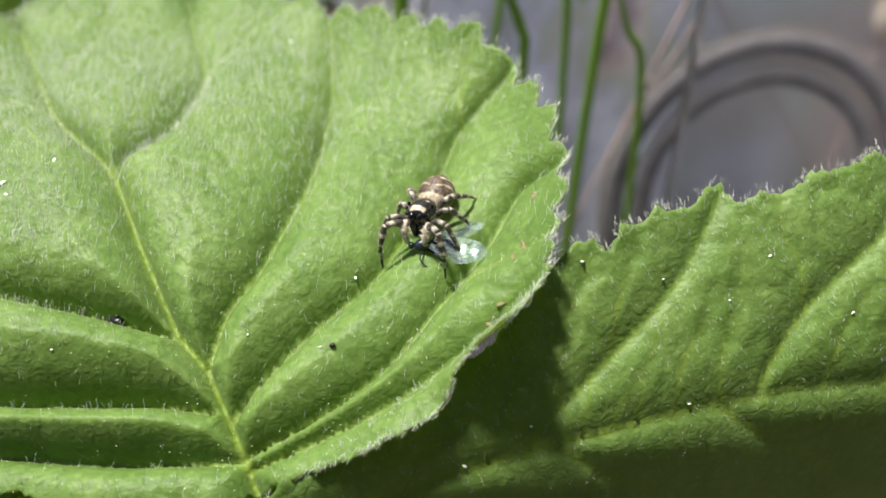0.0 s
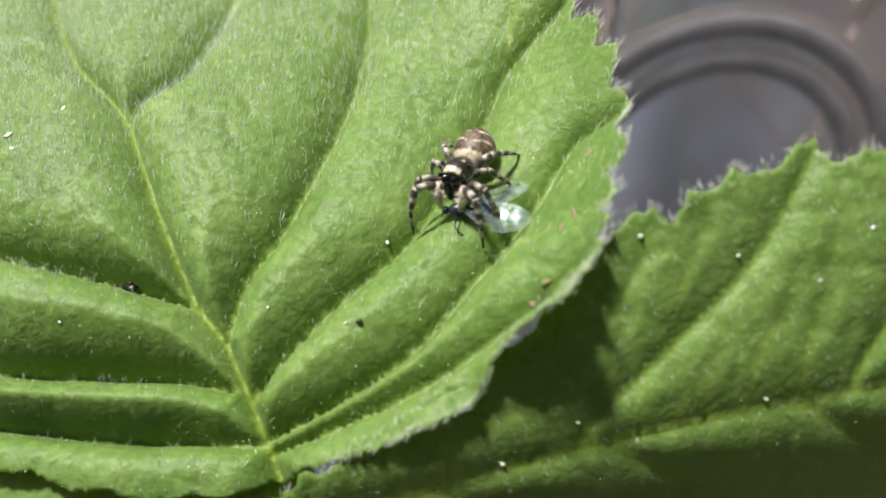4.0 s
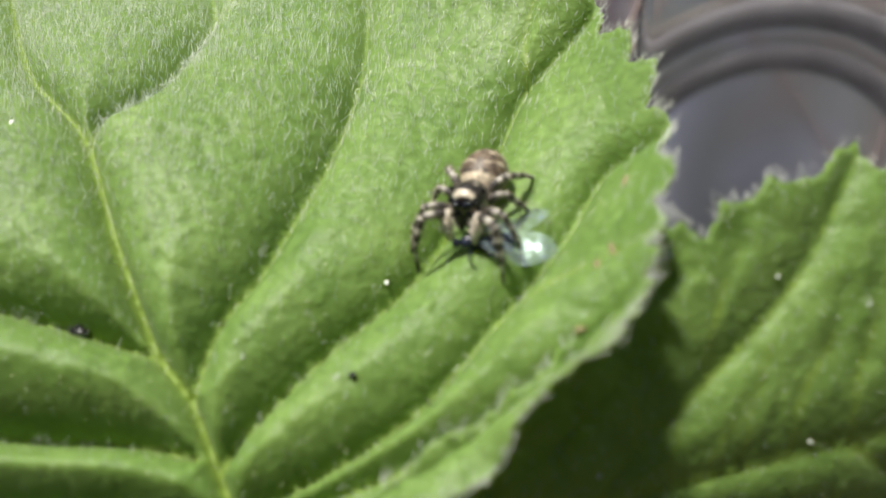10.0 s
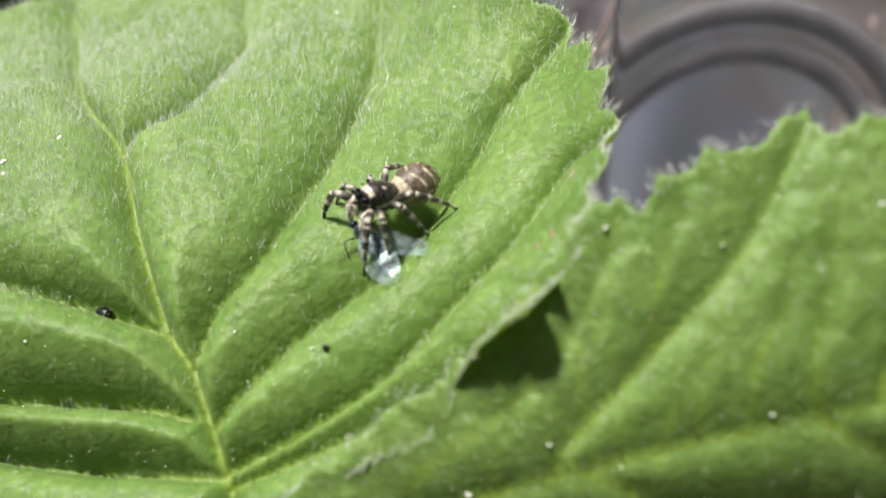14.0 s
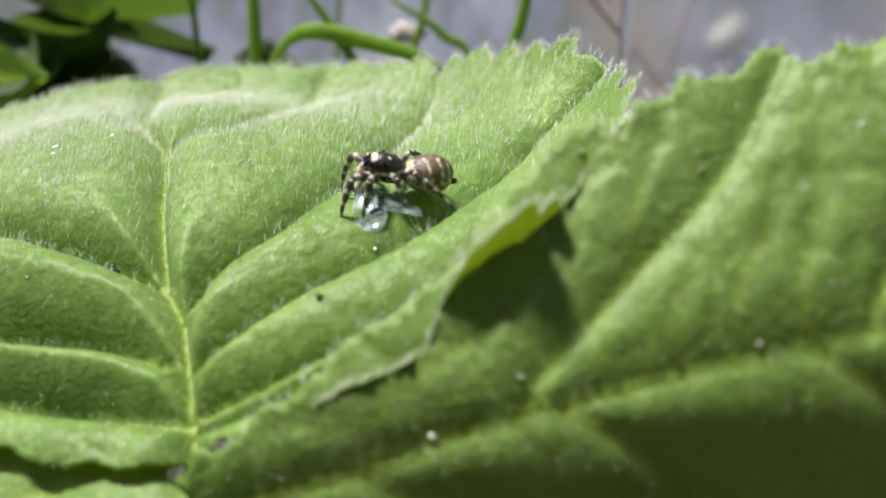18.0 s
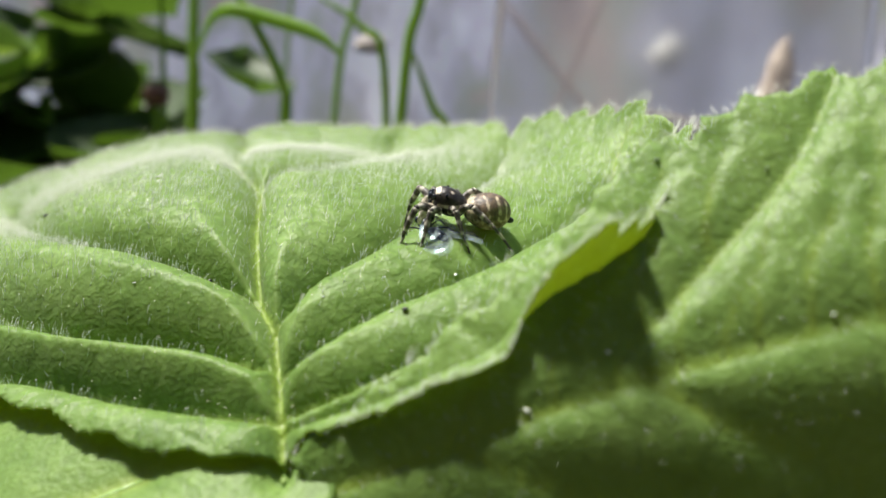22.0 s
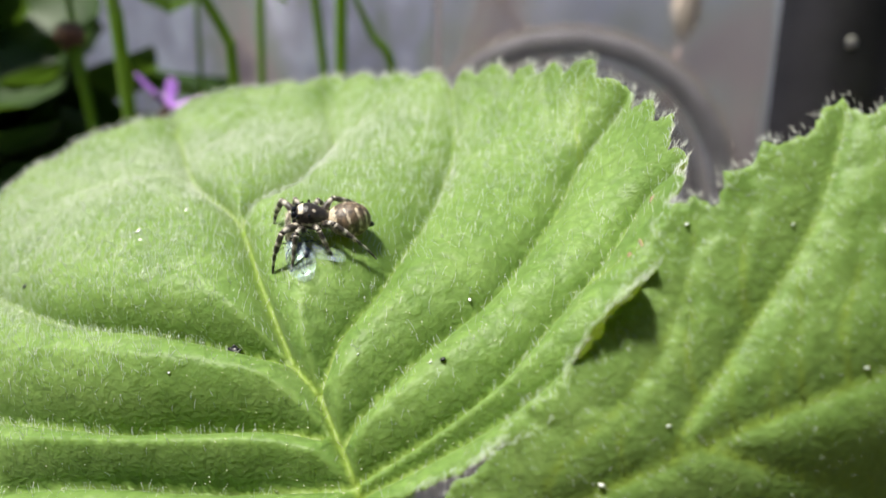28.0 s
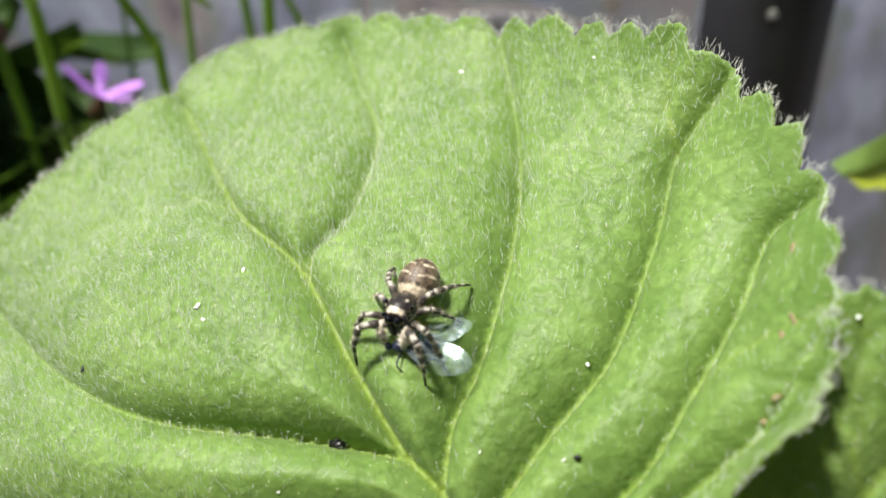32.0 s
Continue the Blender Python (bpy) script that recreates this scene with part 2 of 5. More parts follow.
blot, _, _ = noise_ramp(pn, pl, 75, [(0.60, (0, 0, 0)), (0.70, (0.55, 0.55, 0.58))], detail=6, rough=0.65)
pm = pn.new("ShaderNodeMix")
pm.data_type, pm.blend_type = "RGBA", "MULTIPLY"
pm.inputs["Factor"].default_value = 1.0
pl.new(base.outputs[0], pm.inputs["A"])
pl.new(streak.outputs[0], pm.inputs["B"])
pa = pn.new("ShaderNodeMix")
pa.data_type, pa.blend_type = "RGBA", "SCREEN"
pa.inputs["Factor"].default_value = 0.7
# Brightness of the view beyond is painted into the sheet, rising with height.
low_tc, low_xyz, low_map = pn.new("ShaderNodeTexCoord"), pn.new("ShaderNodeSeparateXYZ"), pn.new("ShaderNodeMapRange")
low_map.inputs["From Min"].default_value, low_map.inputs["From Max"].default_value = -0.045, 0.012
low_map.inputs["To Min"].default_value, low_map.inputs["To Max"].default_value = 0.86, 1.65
top_light = pn.new("ShaderNodeMix")
top_light.data_type, top_light.blend_type = "RGBA", "MULTIPLY"
top_light.inputs["Factor"].default_value = 1.0
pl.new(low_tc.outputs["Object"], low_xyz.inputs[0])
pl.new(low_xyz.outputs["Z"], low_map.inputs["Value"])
pl.new(pm.outputs["Result"], top_light.inputs["A"])
pl.new(low_map.outputs[0], top_light.inputs["B"])
pl.new(top_light.outputs["Result"], pa.inputs["A"])
pl.new(blot.outputs[0], pa.inputs["B"])
pl.new(pa.outputs["Result"], pb.inputs["Base Color"])
ptr = pn.new("ShaderNodeBsdfTranslucent")
pl.new(pa.outputs["Result"], ptr.inputs["Color"])
pmix = pn.new("ShaderNodeMixShader")
pmix.inputs["Fac"].default_value = 0.6
pl.new(pb.outputs[0], pmix.inputs[1])
pl.new(ptr.outputs[0], pmix.inputs[2])
pl.new(pmix.outputs[0], pn["Material Output"].inputs["Surface"])
RUST = mottled("brown_rim", 150, [(0.35, (0.30, 0.25, 0.22)), (0.7, (0.42, 0.36, 0.32))], 0.9)
RUBBER = mottled("rubber", 200, [(0.3, (0.16, 0.15, 0.165)), (0.7, (0.26, 0.25, 0.27))], 0.9, 900, 0.4, 0.0003)
TAN = mottled("soft_tan", 110, [(0.3, (0.42, 0.34, 0.28)), (0.7, (0.64, 0.55, 0.47))], 0.7, 700, 0.5, 0.0003)
WOOD = mottled("pale_wood", 90, [(0.3, (0.36, 0.32, 0.29)), (0.7, (0.50, 0.45, 0.42))], 0.7, 700, 0.5, 0.0003, stretch=(3, 3, 0.4))
TWIG = mottled("twig", 300, [(0.3, (0.30, 0.21, 0.20)), (0.7, (0.44, 0.34, 0.32))], 0.7)
STONE = mottled("white_stone", 300, [(0.3, (0.50, 0.5, 0.44)), (0.7, (0.74, 0.73, 0.72))], 0.7, 900, 0.5, 0.0003)
PETAL = mottled("petal", 300, [(0.3, (0.46, 0.16, 0.72)), (0.7, (0.66, 0.34, 0.88))], 0.5)
SEPAL = mottled("bud", 400, [(0.3, (0.06, 0.05, 0.02)), (0.7, (0.16, 0.07, 0.04))], 0.6)
DRY = mottled("dry_fleck", 900, [(0.3, (0.16, 0.12, 0.05)), (0.7, (0.28, 0.23, 0.10))], 0.7)
GLAND = mottled("gland", 900, [(0.3, (0.55, 0.58, 0.28)), (0.7, (0.80, 0.80, 0.60))], 0.4)
SPECK, _, _, sb = material("dark_speck", 0.4)
sb.inputs["Base Color"].default_value = (0.008, 0.008, 0.008, 1)


# ---- helpers ----
def mesh_of(name, verts, faces, smooth=True):
    me = bpy.data.meshes.new(name)
    me.from_pydata([tuple(v) for v in verts], [], [tuple(f) for f in faces])
    if smooth:
        me.polygons.foreach_set("use_smooth", [True] * len(me.polygons))
    me.update()
    return me


def part(name, me, mat, parent=None, label="", m=None, kind=""):
    ob = new(name, me)
    if mat and not me.materials:
        me.materials.append(mat)
    if parent:
        ob.parent = parent
    if m is not None:
        ob.matrix_local = m
    if label or kind:
        tagged(ob, label, kind=kind)
    return ob


def spline(points, n):
    """n points along a smooth curve through the given ones."""
    p = np.array(points, float)
    p = np.vstack([2 * p[0] - p[1], p, 2 * p[-1] - p[-2]])
    seg = len(p) - 3
    out = []
    for s in np.linspace(0, seg - 1e-6, n):
        i, u = int(s), s - int(s)
        a, b, c, d = p[i:i + 4]
        out.append(0.5 * (2 * b + (c - a) * u + (2 * a - 5 * b + 4 * c - d) * u * u + (3 * b - a - 3 * c + d) * u ** 3))
    return np.array(out)


def tube(name, pts, radii, sides=8, flat=1.0, caps=True):
    """Tapered tube along pts (cm)."""
    pts = np.array(pts, float)
    n = len(pts)
    radii = np.interp(np.linspace(0, 1, n), np.linspace(0, 1, len(radii)), radii)
    verts, faces = [], []
    up = np.array((0.03, 0.05, 1.0))
    for i in range(n):
        d = pts[min(i + 1, n - 1)] - pts[max(i - 1, 0)]
        d = d / (np.linalg.norm(d) + 1e-12)
        ref = up if abs(d[2]) < 0.95 else np.array((1.0, 0, 0))
        a = np.cross(d, ref)
        a /= np.linalg.norm(a)
        b = np.cross(a, d)
        for k in range(sides):
            w = 2 * math.pi * k / sides
            verts.append((pts[i] + radii[i] * (math.cos(w) * a + flat * math.sin(w) * b)) * CM)
    for i in range(n - 1):
        for k in range(sides):
            k2 = (k + 1) % sides
            faces.append((i * sides + k, i * sides + k2, (i + 1) * sides + k2, (i + 1) * sides + k))
    if caps:
        faces.append(tuple(range(sides))[::-1])
        faces.append(tuple((n - 1) * sides + k for k in range(sides)))
    return mesh_of(name, verts, faces)


def ball(name, size, shape=None, u=20, v=12, seed=None, rough=0.0):
    """Rounded body of half sizes (cm); shape(x, y, z) of the unit ball may bend it."""
    verts, faces = [(0, 0, 1)], []
    for i in range(1, v):
        th = math.pi * i / v
        for k in range(u):
            ph = 2 * math.pi * k / u
            verts.append((math.sin(th) * math.cos(ph), math.sin(th) * math.sin(ph), math.cos(th)))
    verts.append((0, 0, -1))
    for k in range(u):
        faces.append((0, 1 + k, 1 + (k + 1) % u))
        e = len(verts) - 1
        faces.append((e, e - u + (k + 1) % u, e - u + k))
    for i in range(v - 2):
        for k in range(u):
            a, b = 1 + i * u + k, 1 + i * u + (k + 1) % u
            faces.append((a, a + u, b + u, b))
    out = []
    for p in verts:
        q = shape(*p) if shape else p
        r = 1.0
        if rough:
            r += rough * noise.noise(Vector(p) * 2.3 + Vector((seed or 0, 0, 0)))
        out.append((q[0] * size[0] * CM * r, q[1] * size[1] * CM * r, q[2] * size[2] * CM * r))
    return mesh_of(name, out, faces)


def at(x, y, z, rx=0, ry=0, rz=0):
    return pose(x * CM, y * CM, z * CM, rx, ry, rz)


# ---- leaf blades ----
def path_distance(x, y, path):
    """Distance of points to a polyline, and how far along it they lie (0 to 1)."""
    best, along = np.full(x.shape, 9.0), np.zeros(x.shape)
    n = len(path) - 1
    for i in range(n):
        a, b = path[i], path[i + 1]
        d = b - a
        t = np.clip(((x - a[0]) * d[0] + (y - a[1]) * d[1]) / (d @ d + 1e-12), 0, 1)
        r = np.hypot(x - a[0] - t * d[0], y - a[1] - t * d[1])
        along = np.where(r < best, (i + t) / n, along)
        best = np.minimum(best, r)
    return best, along


def blade(name, edge, veins, height, step, mat, thickness=0.012, seed=1):
    """Leaf blade: a fine sheet inside the edge, raised between its veins."""
    rnd = random.Random(seed)
    loop = []
    for i, a in enumerate(edge):
        b = edge[(i + 1) % len(edge)]
        d = np.subtract(b, a)
        ln = float(np.hypot(*d))
        k = max(1, int(ln / step))
        for j in range(k):
            u = j / k
            jit = 0.0 if j == 0 else 0.012 * rnd.uniform(-1, 1)
            bow = 0.10 * ln * math.sin(math.pi * u) if ln > 0.12 else 0.0
            loop.append((a[0] + d[0] * u + d[1] / ln * (bow + jit), a[1] + d[1] * u - d[0] / ln * (bow + jit)))
    loop = np.array(loop)
    x0, y0 = loop.min(0)
    x1, y1 = loop.max(0)
    pts = []
    rowi = 0
    yy = y0
    while yy < y1:
        for xx in np.arange(x0 + (step / 2 if rowi % 2 else 0), x1, step):
            pts.append((xx + rnd.uniform(-.2, .2) * step, yy + rnd.uniform(-.2, .2) * step))
        yy += step * 0.866
        rowi += 1
    pts = np.array(pts)
    inside = np.zeros(len(pts), bool)
    for i in range(len(loop)):
        a, b = loop[i], loop[(i + 1) % len(loop)]
        c = (a[1] > pts[:, 1]) != (b[1] > pts[:, 1])
        xi = a[0] + (pts[:, 1] - a[1]) / (b[1] - a[1] + 1e-15) * (b[0] - a[0])
        inside ^= c & (pts[:, 0] < xi)
    pts = pts[inside]
    far, _ = path_distance(pts[:, 0], pts[:, 1], np.vstack([loop, loop[:1]]))
    pts = pts[far > step * 0.55]
    allp = np.vstack([loop, pts])
    n = len(loop)
    co, _, fa, *_ = geometry.delaunay_2d_cdt([Vector(p) for p in allp.tolist()], [(i, (i + 1) % n) for i in range(n)], [], 1, 1e-5)
    xy = np.array([tuple(c) for c in co])
    z = height(xy[:, 0], xy[:, 1])
    me = mesh_of(name, np.column_stack([xy, z]) * CM, fa)
    v = np.zeros(len(xy))
    for p, w in veins:
        d, s = path_distance(xy[:, 0], xy[:, 1], p)
        fade = 0.25 if w > 0.02 else 0.6
        v = np.maximum(v, np.exp(-(d / (w * (1.15 - fade * s))) ** 2) * (1 - fade * s))
    attr = me.attributes.new("vein", "FLOAT", "POINT")
    attr.data.foreach_set("value", v.astype(np.float32))
    ob = part(name, me, mat)
    sol = ob.modifiers.new("thickness", "SOLIDIFY")
    sol.thickness, sol.offset = thickness * CM, -1
    return ob, xy, loop


def glands(name, p, height, mat, parent, seed):
    """Tiny yellowish dots scattered on a blade."""
    rnd = np.random.RandomState(seed)
    z = height(p[:, 0], p[:, 1])
    verts, faces = [], []
    for (x, y), h in zip(p, z):
        r = rnd.uniform(.002, .0055)
        k = len(verts)
        verts += [(x + r, y, h), (x, y + r, h), (x - r, y, h), (x, y - r, h), (x, y, h + r)]
        faces += [(k, k + 1, k + 4), (k + 1, k + 2, k + 4), (k + 2, k + 3, k + 4), (k + 3, k, k + 4)]
    return part(name, mesh_of(name, np.array(verts) * CM, faces), mat, parent, "tiny yellow dots along the veins", kind="stuff")


def scatter_hairs(name, xy, height, count, length, lean, mat, parent, seed=3, near=None, thick=0.0015):
    """Fine hairs standing on a blade, each a slender three-sided spike."""
    rnd = np.random.RandomState(seed)
    idx = rnd.randint(0, len(xy), count)
    verts, faces = [], []
    p = xy[idx] + rnd.uniform(-.03, .03, (count, 2))
    if near is not None:
        p = p[rnd.rand(count) < near(p[:, 0], p[:, 1])]
        count = len(p)
    z = height(p[:, 0], p[:, 1])
    for i in range(count):
        ln = length * rnd.uniform(0.5, 1.3)
        d = np.array([lean[0] + rnd.normal(0, .24), lean[1] + rnd.normal(0, .24), 0.75 + rnd.uniform(-.2, .3)])
        d /= np.linalg.norm(d)
        b = np.array([p[i, 0], p[i, 1], z[i] - 0.004])
        s = np.cross(d, (0.3, 0.5, 0.81))
        s *= thick / np.linalg.norm(s)
        s2 = np.cross(d, s)
        m = b + d * ln * 0.6 + np.array([0, 0, -0.06 * ln])
        e = b + d * ln + np.array([0, 0, -0.25 * ln])
        k = len(verts)
        verts += [b + s, b - s * .5 + s2, b - s * .5 - s2, m + s * .7, m - s * .35 + s2 * .7, m - s * .35 - s2 * .7, e]
        for a, c in ((0, 1), (1, 2), (2, 0)):
            faces += [(k + a, k + c, k + 3 + c, k + 3 + a), (k + 3 + a, k + 3 + c, k + 6)]
    return part(name, mesh_of(name, np.array(verts) * CM, faces), mat, parent, "fine pale hairs on the blade", kind="stuff")


def vein_parts(parent, veins, height, mat, sink=0.9):
    for nm, p, r in veins:
        z = height(p[:, 0], p[:, 1])
        pts = np.column_stack([p, z - (0.4 if nm == "midrib" and r > 0.015 else sink) * r])
        part(nm, tube(nm, pts, [r, r * .9, r * .7] if nm == "midrib" else [r, r * .6, r * .25], 7, 0.7), mat, parent)


def pucker(x, y, size, seed):
    """Rounded cushions of uneven shape with creases between them, 0 in a crease to 1 on top."""
    jit = np.random.RandomState(seed).rand(64, 64, 2)
    i, j = np.floor(x / size).astype(int), np.floor(y / size).astype(int)
    f1, f2 = np.full(x.shape, 9.0), np.full(x.shape, 9.0)
    for di in (-1, 0, 1):
        for dj in (-1, 0, 1):
            q = jit[(i + di) % 64, (j + dj) % 64]
            d = np.hypot(x / size - i - di - q[..., 0], y / size - j - dj - q[..., 1])
            f2 = np.minimum(f2, np.maximum(f1, d))
            f1 = np.minimum(f1, d)
    u = np.clip((f2 - f1) / 0.42, 0, 1)
    return u * (2 - u)


# ---- the large leaf ----
SWELL = [-0.0363, 0.7518, -1.528, 0.5829, -0.3987, 0.2739, -0.6563, -0.7401, 0.4349, 0.4238, 0.1514, -0.0433, -0.9457, 0.8974, 0.544, 1.0296, -0.3347, 0.196, 0.5327, -0.0962, 0.0357]
POWERS = [(i, j) for i in range(6) for j in range(6 - i)]
MIDRIB = spline([(0.62, -0.98), (0.52, -0.76), (0.37, -0.48), (0.16, -0.12), (-0.08, 0.13), (-0.42, 0.70), (-0.90, 1.51), (-1.55, 2.12), (-2.1, 2.85), (-2.75, 3.85)], 70)
RIGHT_VEINS = (
    [(-0.83, 1.42), (-0.82, 1.66), (-0.60, 2.08), (-0.63, 3.09), (-1.04, 4.02), (-1.25, 4.6)],
    [(0.18, -0.14), (0.26, 0.28), (0.45, 0.72), (0.61, 1.46), (0.66, 2.12), (0.63, 2.8), (0.46, 4.0)],
    [(0.40, -0.46), (0.50, -0.28), (0.86, 0.17), (1.30, 0.70), (1.58, 1.40), (1.70, 1.75), (1.88, 2.30), (2.31, 2.65)],
    [(0.49, -0.69), (0.78, -0.54), (1.16, -0.31), (1.50, -0.04), (1.82, 0.40), (2.16, 0.90), (2.40, 1.38), (2.72, 1.48)],
    [(0.54, -0.76), (1.01, -0.57), (1.48, -0.37), (1.96, -0.10), (2.34, 0.14), (2.5, 0.28)],
)
LEFT_VEINS = (
    [(-1.62, 2.19), (-1.80, 2.26), (-2.05, 2.28), (-2.45, 2.25), (-3.0, 2.15)],
    [(-0.03, 0.08), (-0.54, 0.18), (-1.12, 0.27), (-1.75, 0.36), (-2.42, 0.58), (-3.28, 1.06), (-4.2, 1.72)],
    [(0.25, -0.42), (-0.10, -0.38), (-0.62, -0.41), (-1.25, -0.43), (-2.1, -0.34), (-3.0, -0.18), (-4.2, 0.1)],
    [(0.47, -0.72), (0.0, -0.74), (-0.60, -0.77), (-1.3, -0.76), (-2.1, -0.78)],
    [(-1.95, 2.66), (-1.9, 2.95), (-1.9, 3.5), (-2.0, 4.3)],
    [(-0.63, 3.09), (-0.52, 3.40), (-0.40, 3.76), (-0.24, 4.3)],
    [(1.88, 2.30), (1.86, 2.6), (1.90, 2.85), (2.0, 3.05)],
    [(1.82, 0.40), (2.20, 0.55), (2.66, 0.62)],
)
SIDE_VEINS = [spline(p, 44) for p in RIGHT_VEINS + LEFT_VEINS]
NEAR_EDGE = [(0.55, -0.93), (0.80, -0.88), (0.97, -0.84), (1.14, -0.80), (1.34, -0.75), (1.53, -0.68), (1.75, -0.58), (1.91, -0.47),
             (1.98, -0.33), (2.08, -0.28), (2.18, -0.20), (2.33, -0.12), (2.46, -0.09), (2.50, 0.00), (2.46, 0.06), (2.57, 0.10),
             (2.54, 0.19), (2.64, 0.29), (2.58, 0.37), (2.68, 0.44), (2.60, 0.52), (2.70, 0.62), (2.64, 0.80),
             (2.76, 0.98), (2.68, 1.22), (2.77, 1.50), (2.63, 1.66), (2.70, 1.93), (2.53, 2.02), (2.55, 2.25), (2.36, 2.36),
             (2.34, 2.68), (2.06, 2.88), (2.04, 3.10), (1.76, 3.14), (1.68, 3.30), (1.49, 3.29), (1.42, 3.46), (1.20, 3.46)]
FAR_EDGE = [(1.12, 3.62), (1.02, 3.73), (0.80, 3.74), (0.69, 3.91), (0.45, 3.94), (0.28, 4.14), (0.0, 4.18), (-0.18, 4.38),
            (-0.5, 4.42), (-0.65, 4.6), (-0.95, 4.60), (-1.1, 4.76), (-1.5, 4.7), (-1.95, 4.62), (-2.5, 4.38), (-2.82, 3.95),
            (-3.25, 3.62), (-3.7, 3.1), (-4.15, 2.62), (-4.65, 2.3), (-5.0, 1.6), (-4.95, 0.8), (-4.5, 0.0), (-3.8, -0.55),
            (-2.9, -0.84), (-2.0, -0.94), (-1.39, -1.0), (-0.95, -1.03), (-0.42, -1.11), (0.10, -1.08), (0.42, -1.03)]
EDGE = NEAR_EDGE + FAR_EDGE
# how far the rim curls up, by the number of its corner
CURL = [(0, 0.0), (1, 0.0), (3, -0.01), (5, 0.0), (6.2, -0.09), (7, -0.14), (7.6, -0.06), (8, 0.02), (10, 0.16), (12, 0.12), (14, 0.05), (17, 0.0), (19, 0.0), (21, 0.0)]


def main_height(x, y):
    z = sum(k * (x / 3) ** i * (y / 3) ** j for k, (i, j) in zip(SWELL, POWERS))
    groove = np.exp(-(path_distance(x, y, MIDRIB)[0] / 0.13) ** 0.9)
    for i, p in enumerate(SIDE_VEINS):
        d, along = path_distance(x, y, p)
        groove = np.maximum(groove, (1.0 - 0.15 * along if i < 9 and i != 5 else 0.45 * (1 - 0.6 * along)) * np.exp(-(d / 0.13) ** 0.9))
    rise = 0.315 * (1 - 0.35 * np.clip((y - 2.2) / 1.6, 0, 1)) * (1 - 0.25 * np.clip((-x - 1.2) / 1.5, 0, 1)) * (1 + 0.5 * np.clip((0.3 - x) / 0.6, 0, 1) * np.clip((0.7 - y) / 0.5, 0, 1))
    z = z + rise * (1 - groove) - 0.5 * rise
    z = z + 0.017 * (1 - groove) * (pucker(x, y, 0.30, 1) - 0.5) + 0.009 * (1 - groove) * (pucker(x, y, 0.13, 2) - 0.5)
    de, along = path_distance(x, y, np.array(NEAR_EDGE[:22]))
    lift = np.interp(along * 21, [p[0] for p in CURL], [p[1] for p in CURL])
    return z + lift * np.exp(-(de / 0.13) ** 2)


def large_leaf():
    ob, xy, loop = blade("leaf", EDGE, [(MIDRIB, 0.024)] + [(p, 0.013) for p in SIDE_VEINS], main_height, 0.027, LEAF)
    tagged(ob, "broad toothed green leaf with sunken veins, hairy and half sunlit", "leaf")
    vein_parts(ob, [("midrib", MIDRIB, 0.019)] + [("side_vein", p, 0.008) for p in SIDE_VEINS], main_height, VEIN)
    scatter_hairs("hairs", xy, main_height, 72000, 0.095, (0.18, 0.38), HAIR, ob, thick=0.0012, near=lambda x, y: np.clip(0.22 + 0.26 * (y - 0.8) - 0.20 * x, 0.06, 0.85) * np.clip(1.6 - 0.25 * y, 0.4, 1))
    rs = np.random.RandomState(7)
    along = np.vstack([p[rs.randint(0, len(p), 55)] + rs.normal(0, .02, (55, 2)) for p in SIDE_VEINS] + [xy[rs.randint(0, len(xy), 2200)]])
    glands("gland_dust", along, main_height, GLAND, ob, 2)
    def on(x, y, up=0.0):
        return at(x, y, float(main_height(np.array([x]), np.array([y]))[0]) + up)
    part("dark_speck", ball("dark_speck", (.050, .044, .040), None, 14, 10, 1, .7), SPECK, ob, "black dropping on the blade", on(-.52, .19, .02))
    part("dark_speck", ball("dark_speck", (.012, .03, .012), None, 10, 6, 2, .5), SPECK, ob, "black dropping on the blade", on(-2.6, .83, .01))
    part("dark_speck", ball("dark_speck", (.02, .016, .012), None, 10, 6, 3, .5), SPECK, ob, "black dropping on the blade", on(1.11, -.01, .01))
    rnd = random.Random(12)
    for x, y, r in ((-1.21, 1.41, .03), (.14, 3.58, .04), (1.17, .64, .028), (1.02, -.02, .016), (-.78, -.19, .016), (.5, .05, .014), (-1.5, 1.12, .04), (-1.42, 1.0, .03), (1.35, 3.2, .02)):
        part("pale_speck", ball("pale_speck", (r * .7, r * .4, r * .15), None, 10, 6, int(x * 50), .9), HAIR, ob, "pale crumb stuck to the blade", on(x, y, .006) @ pose(0, 0, 0, 0, 0, rnd.uniform(0, 180)))
    for x, y in ((2.45, .62), (2.38, .52), (2.2, .1), (2.3, .2), (2.52, 1.1)):
        part("brown_spot", ball("brown_spot", (.04, .018, .004), None, 12, 6, int(y * 40), .9), DRY, ob, "dry brown fleck near the edge", on(x, y, .001) @ pose(0, 0, 0, 0, 0, rnd.uniform(0, 180)))
    h = float(main_height(np.array([.6]), np.array([-.97]))[0])
    part("leaf_stalk", tube("leaf_stalk", spline([(.60, -.96, h - .03), (.63, -1.02, h - .35), (.66, -.98, -1.4), (.75, -.7, -5), (.9, .2, -13.5)], 30), [.018, .05, .075, .09], 10), VEIN, ob, "thin green stalk")
    rim = loop[int(len(loop) * 0.02):int(len(loop) * 0.72)]
    scatter_hairs("edge_hairs", rim, main_height, 2600, 0.07, (0.3, 0.3), HAIR, ob, 5)
    return ob


LARGE = large_leaf()

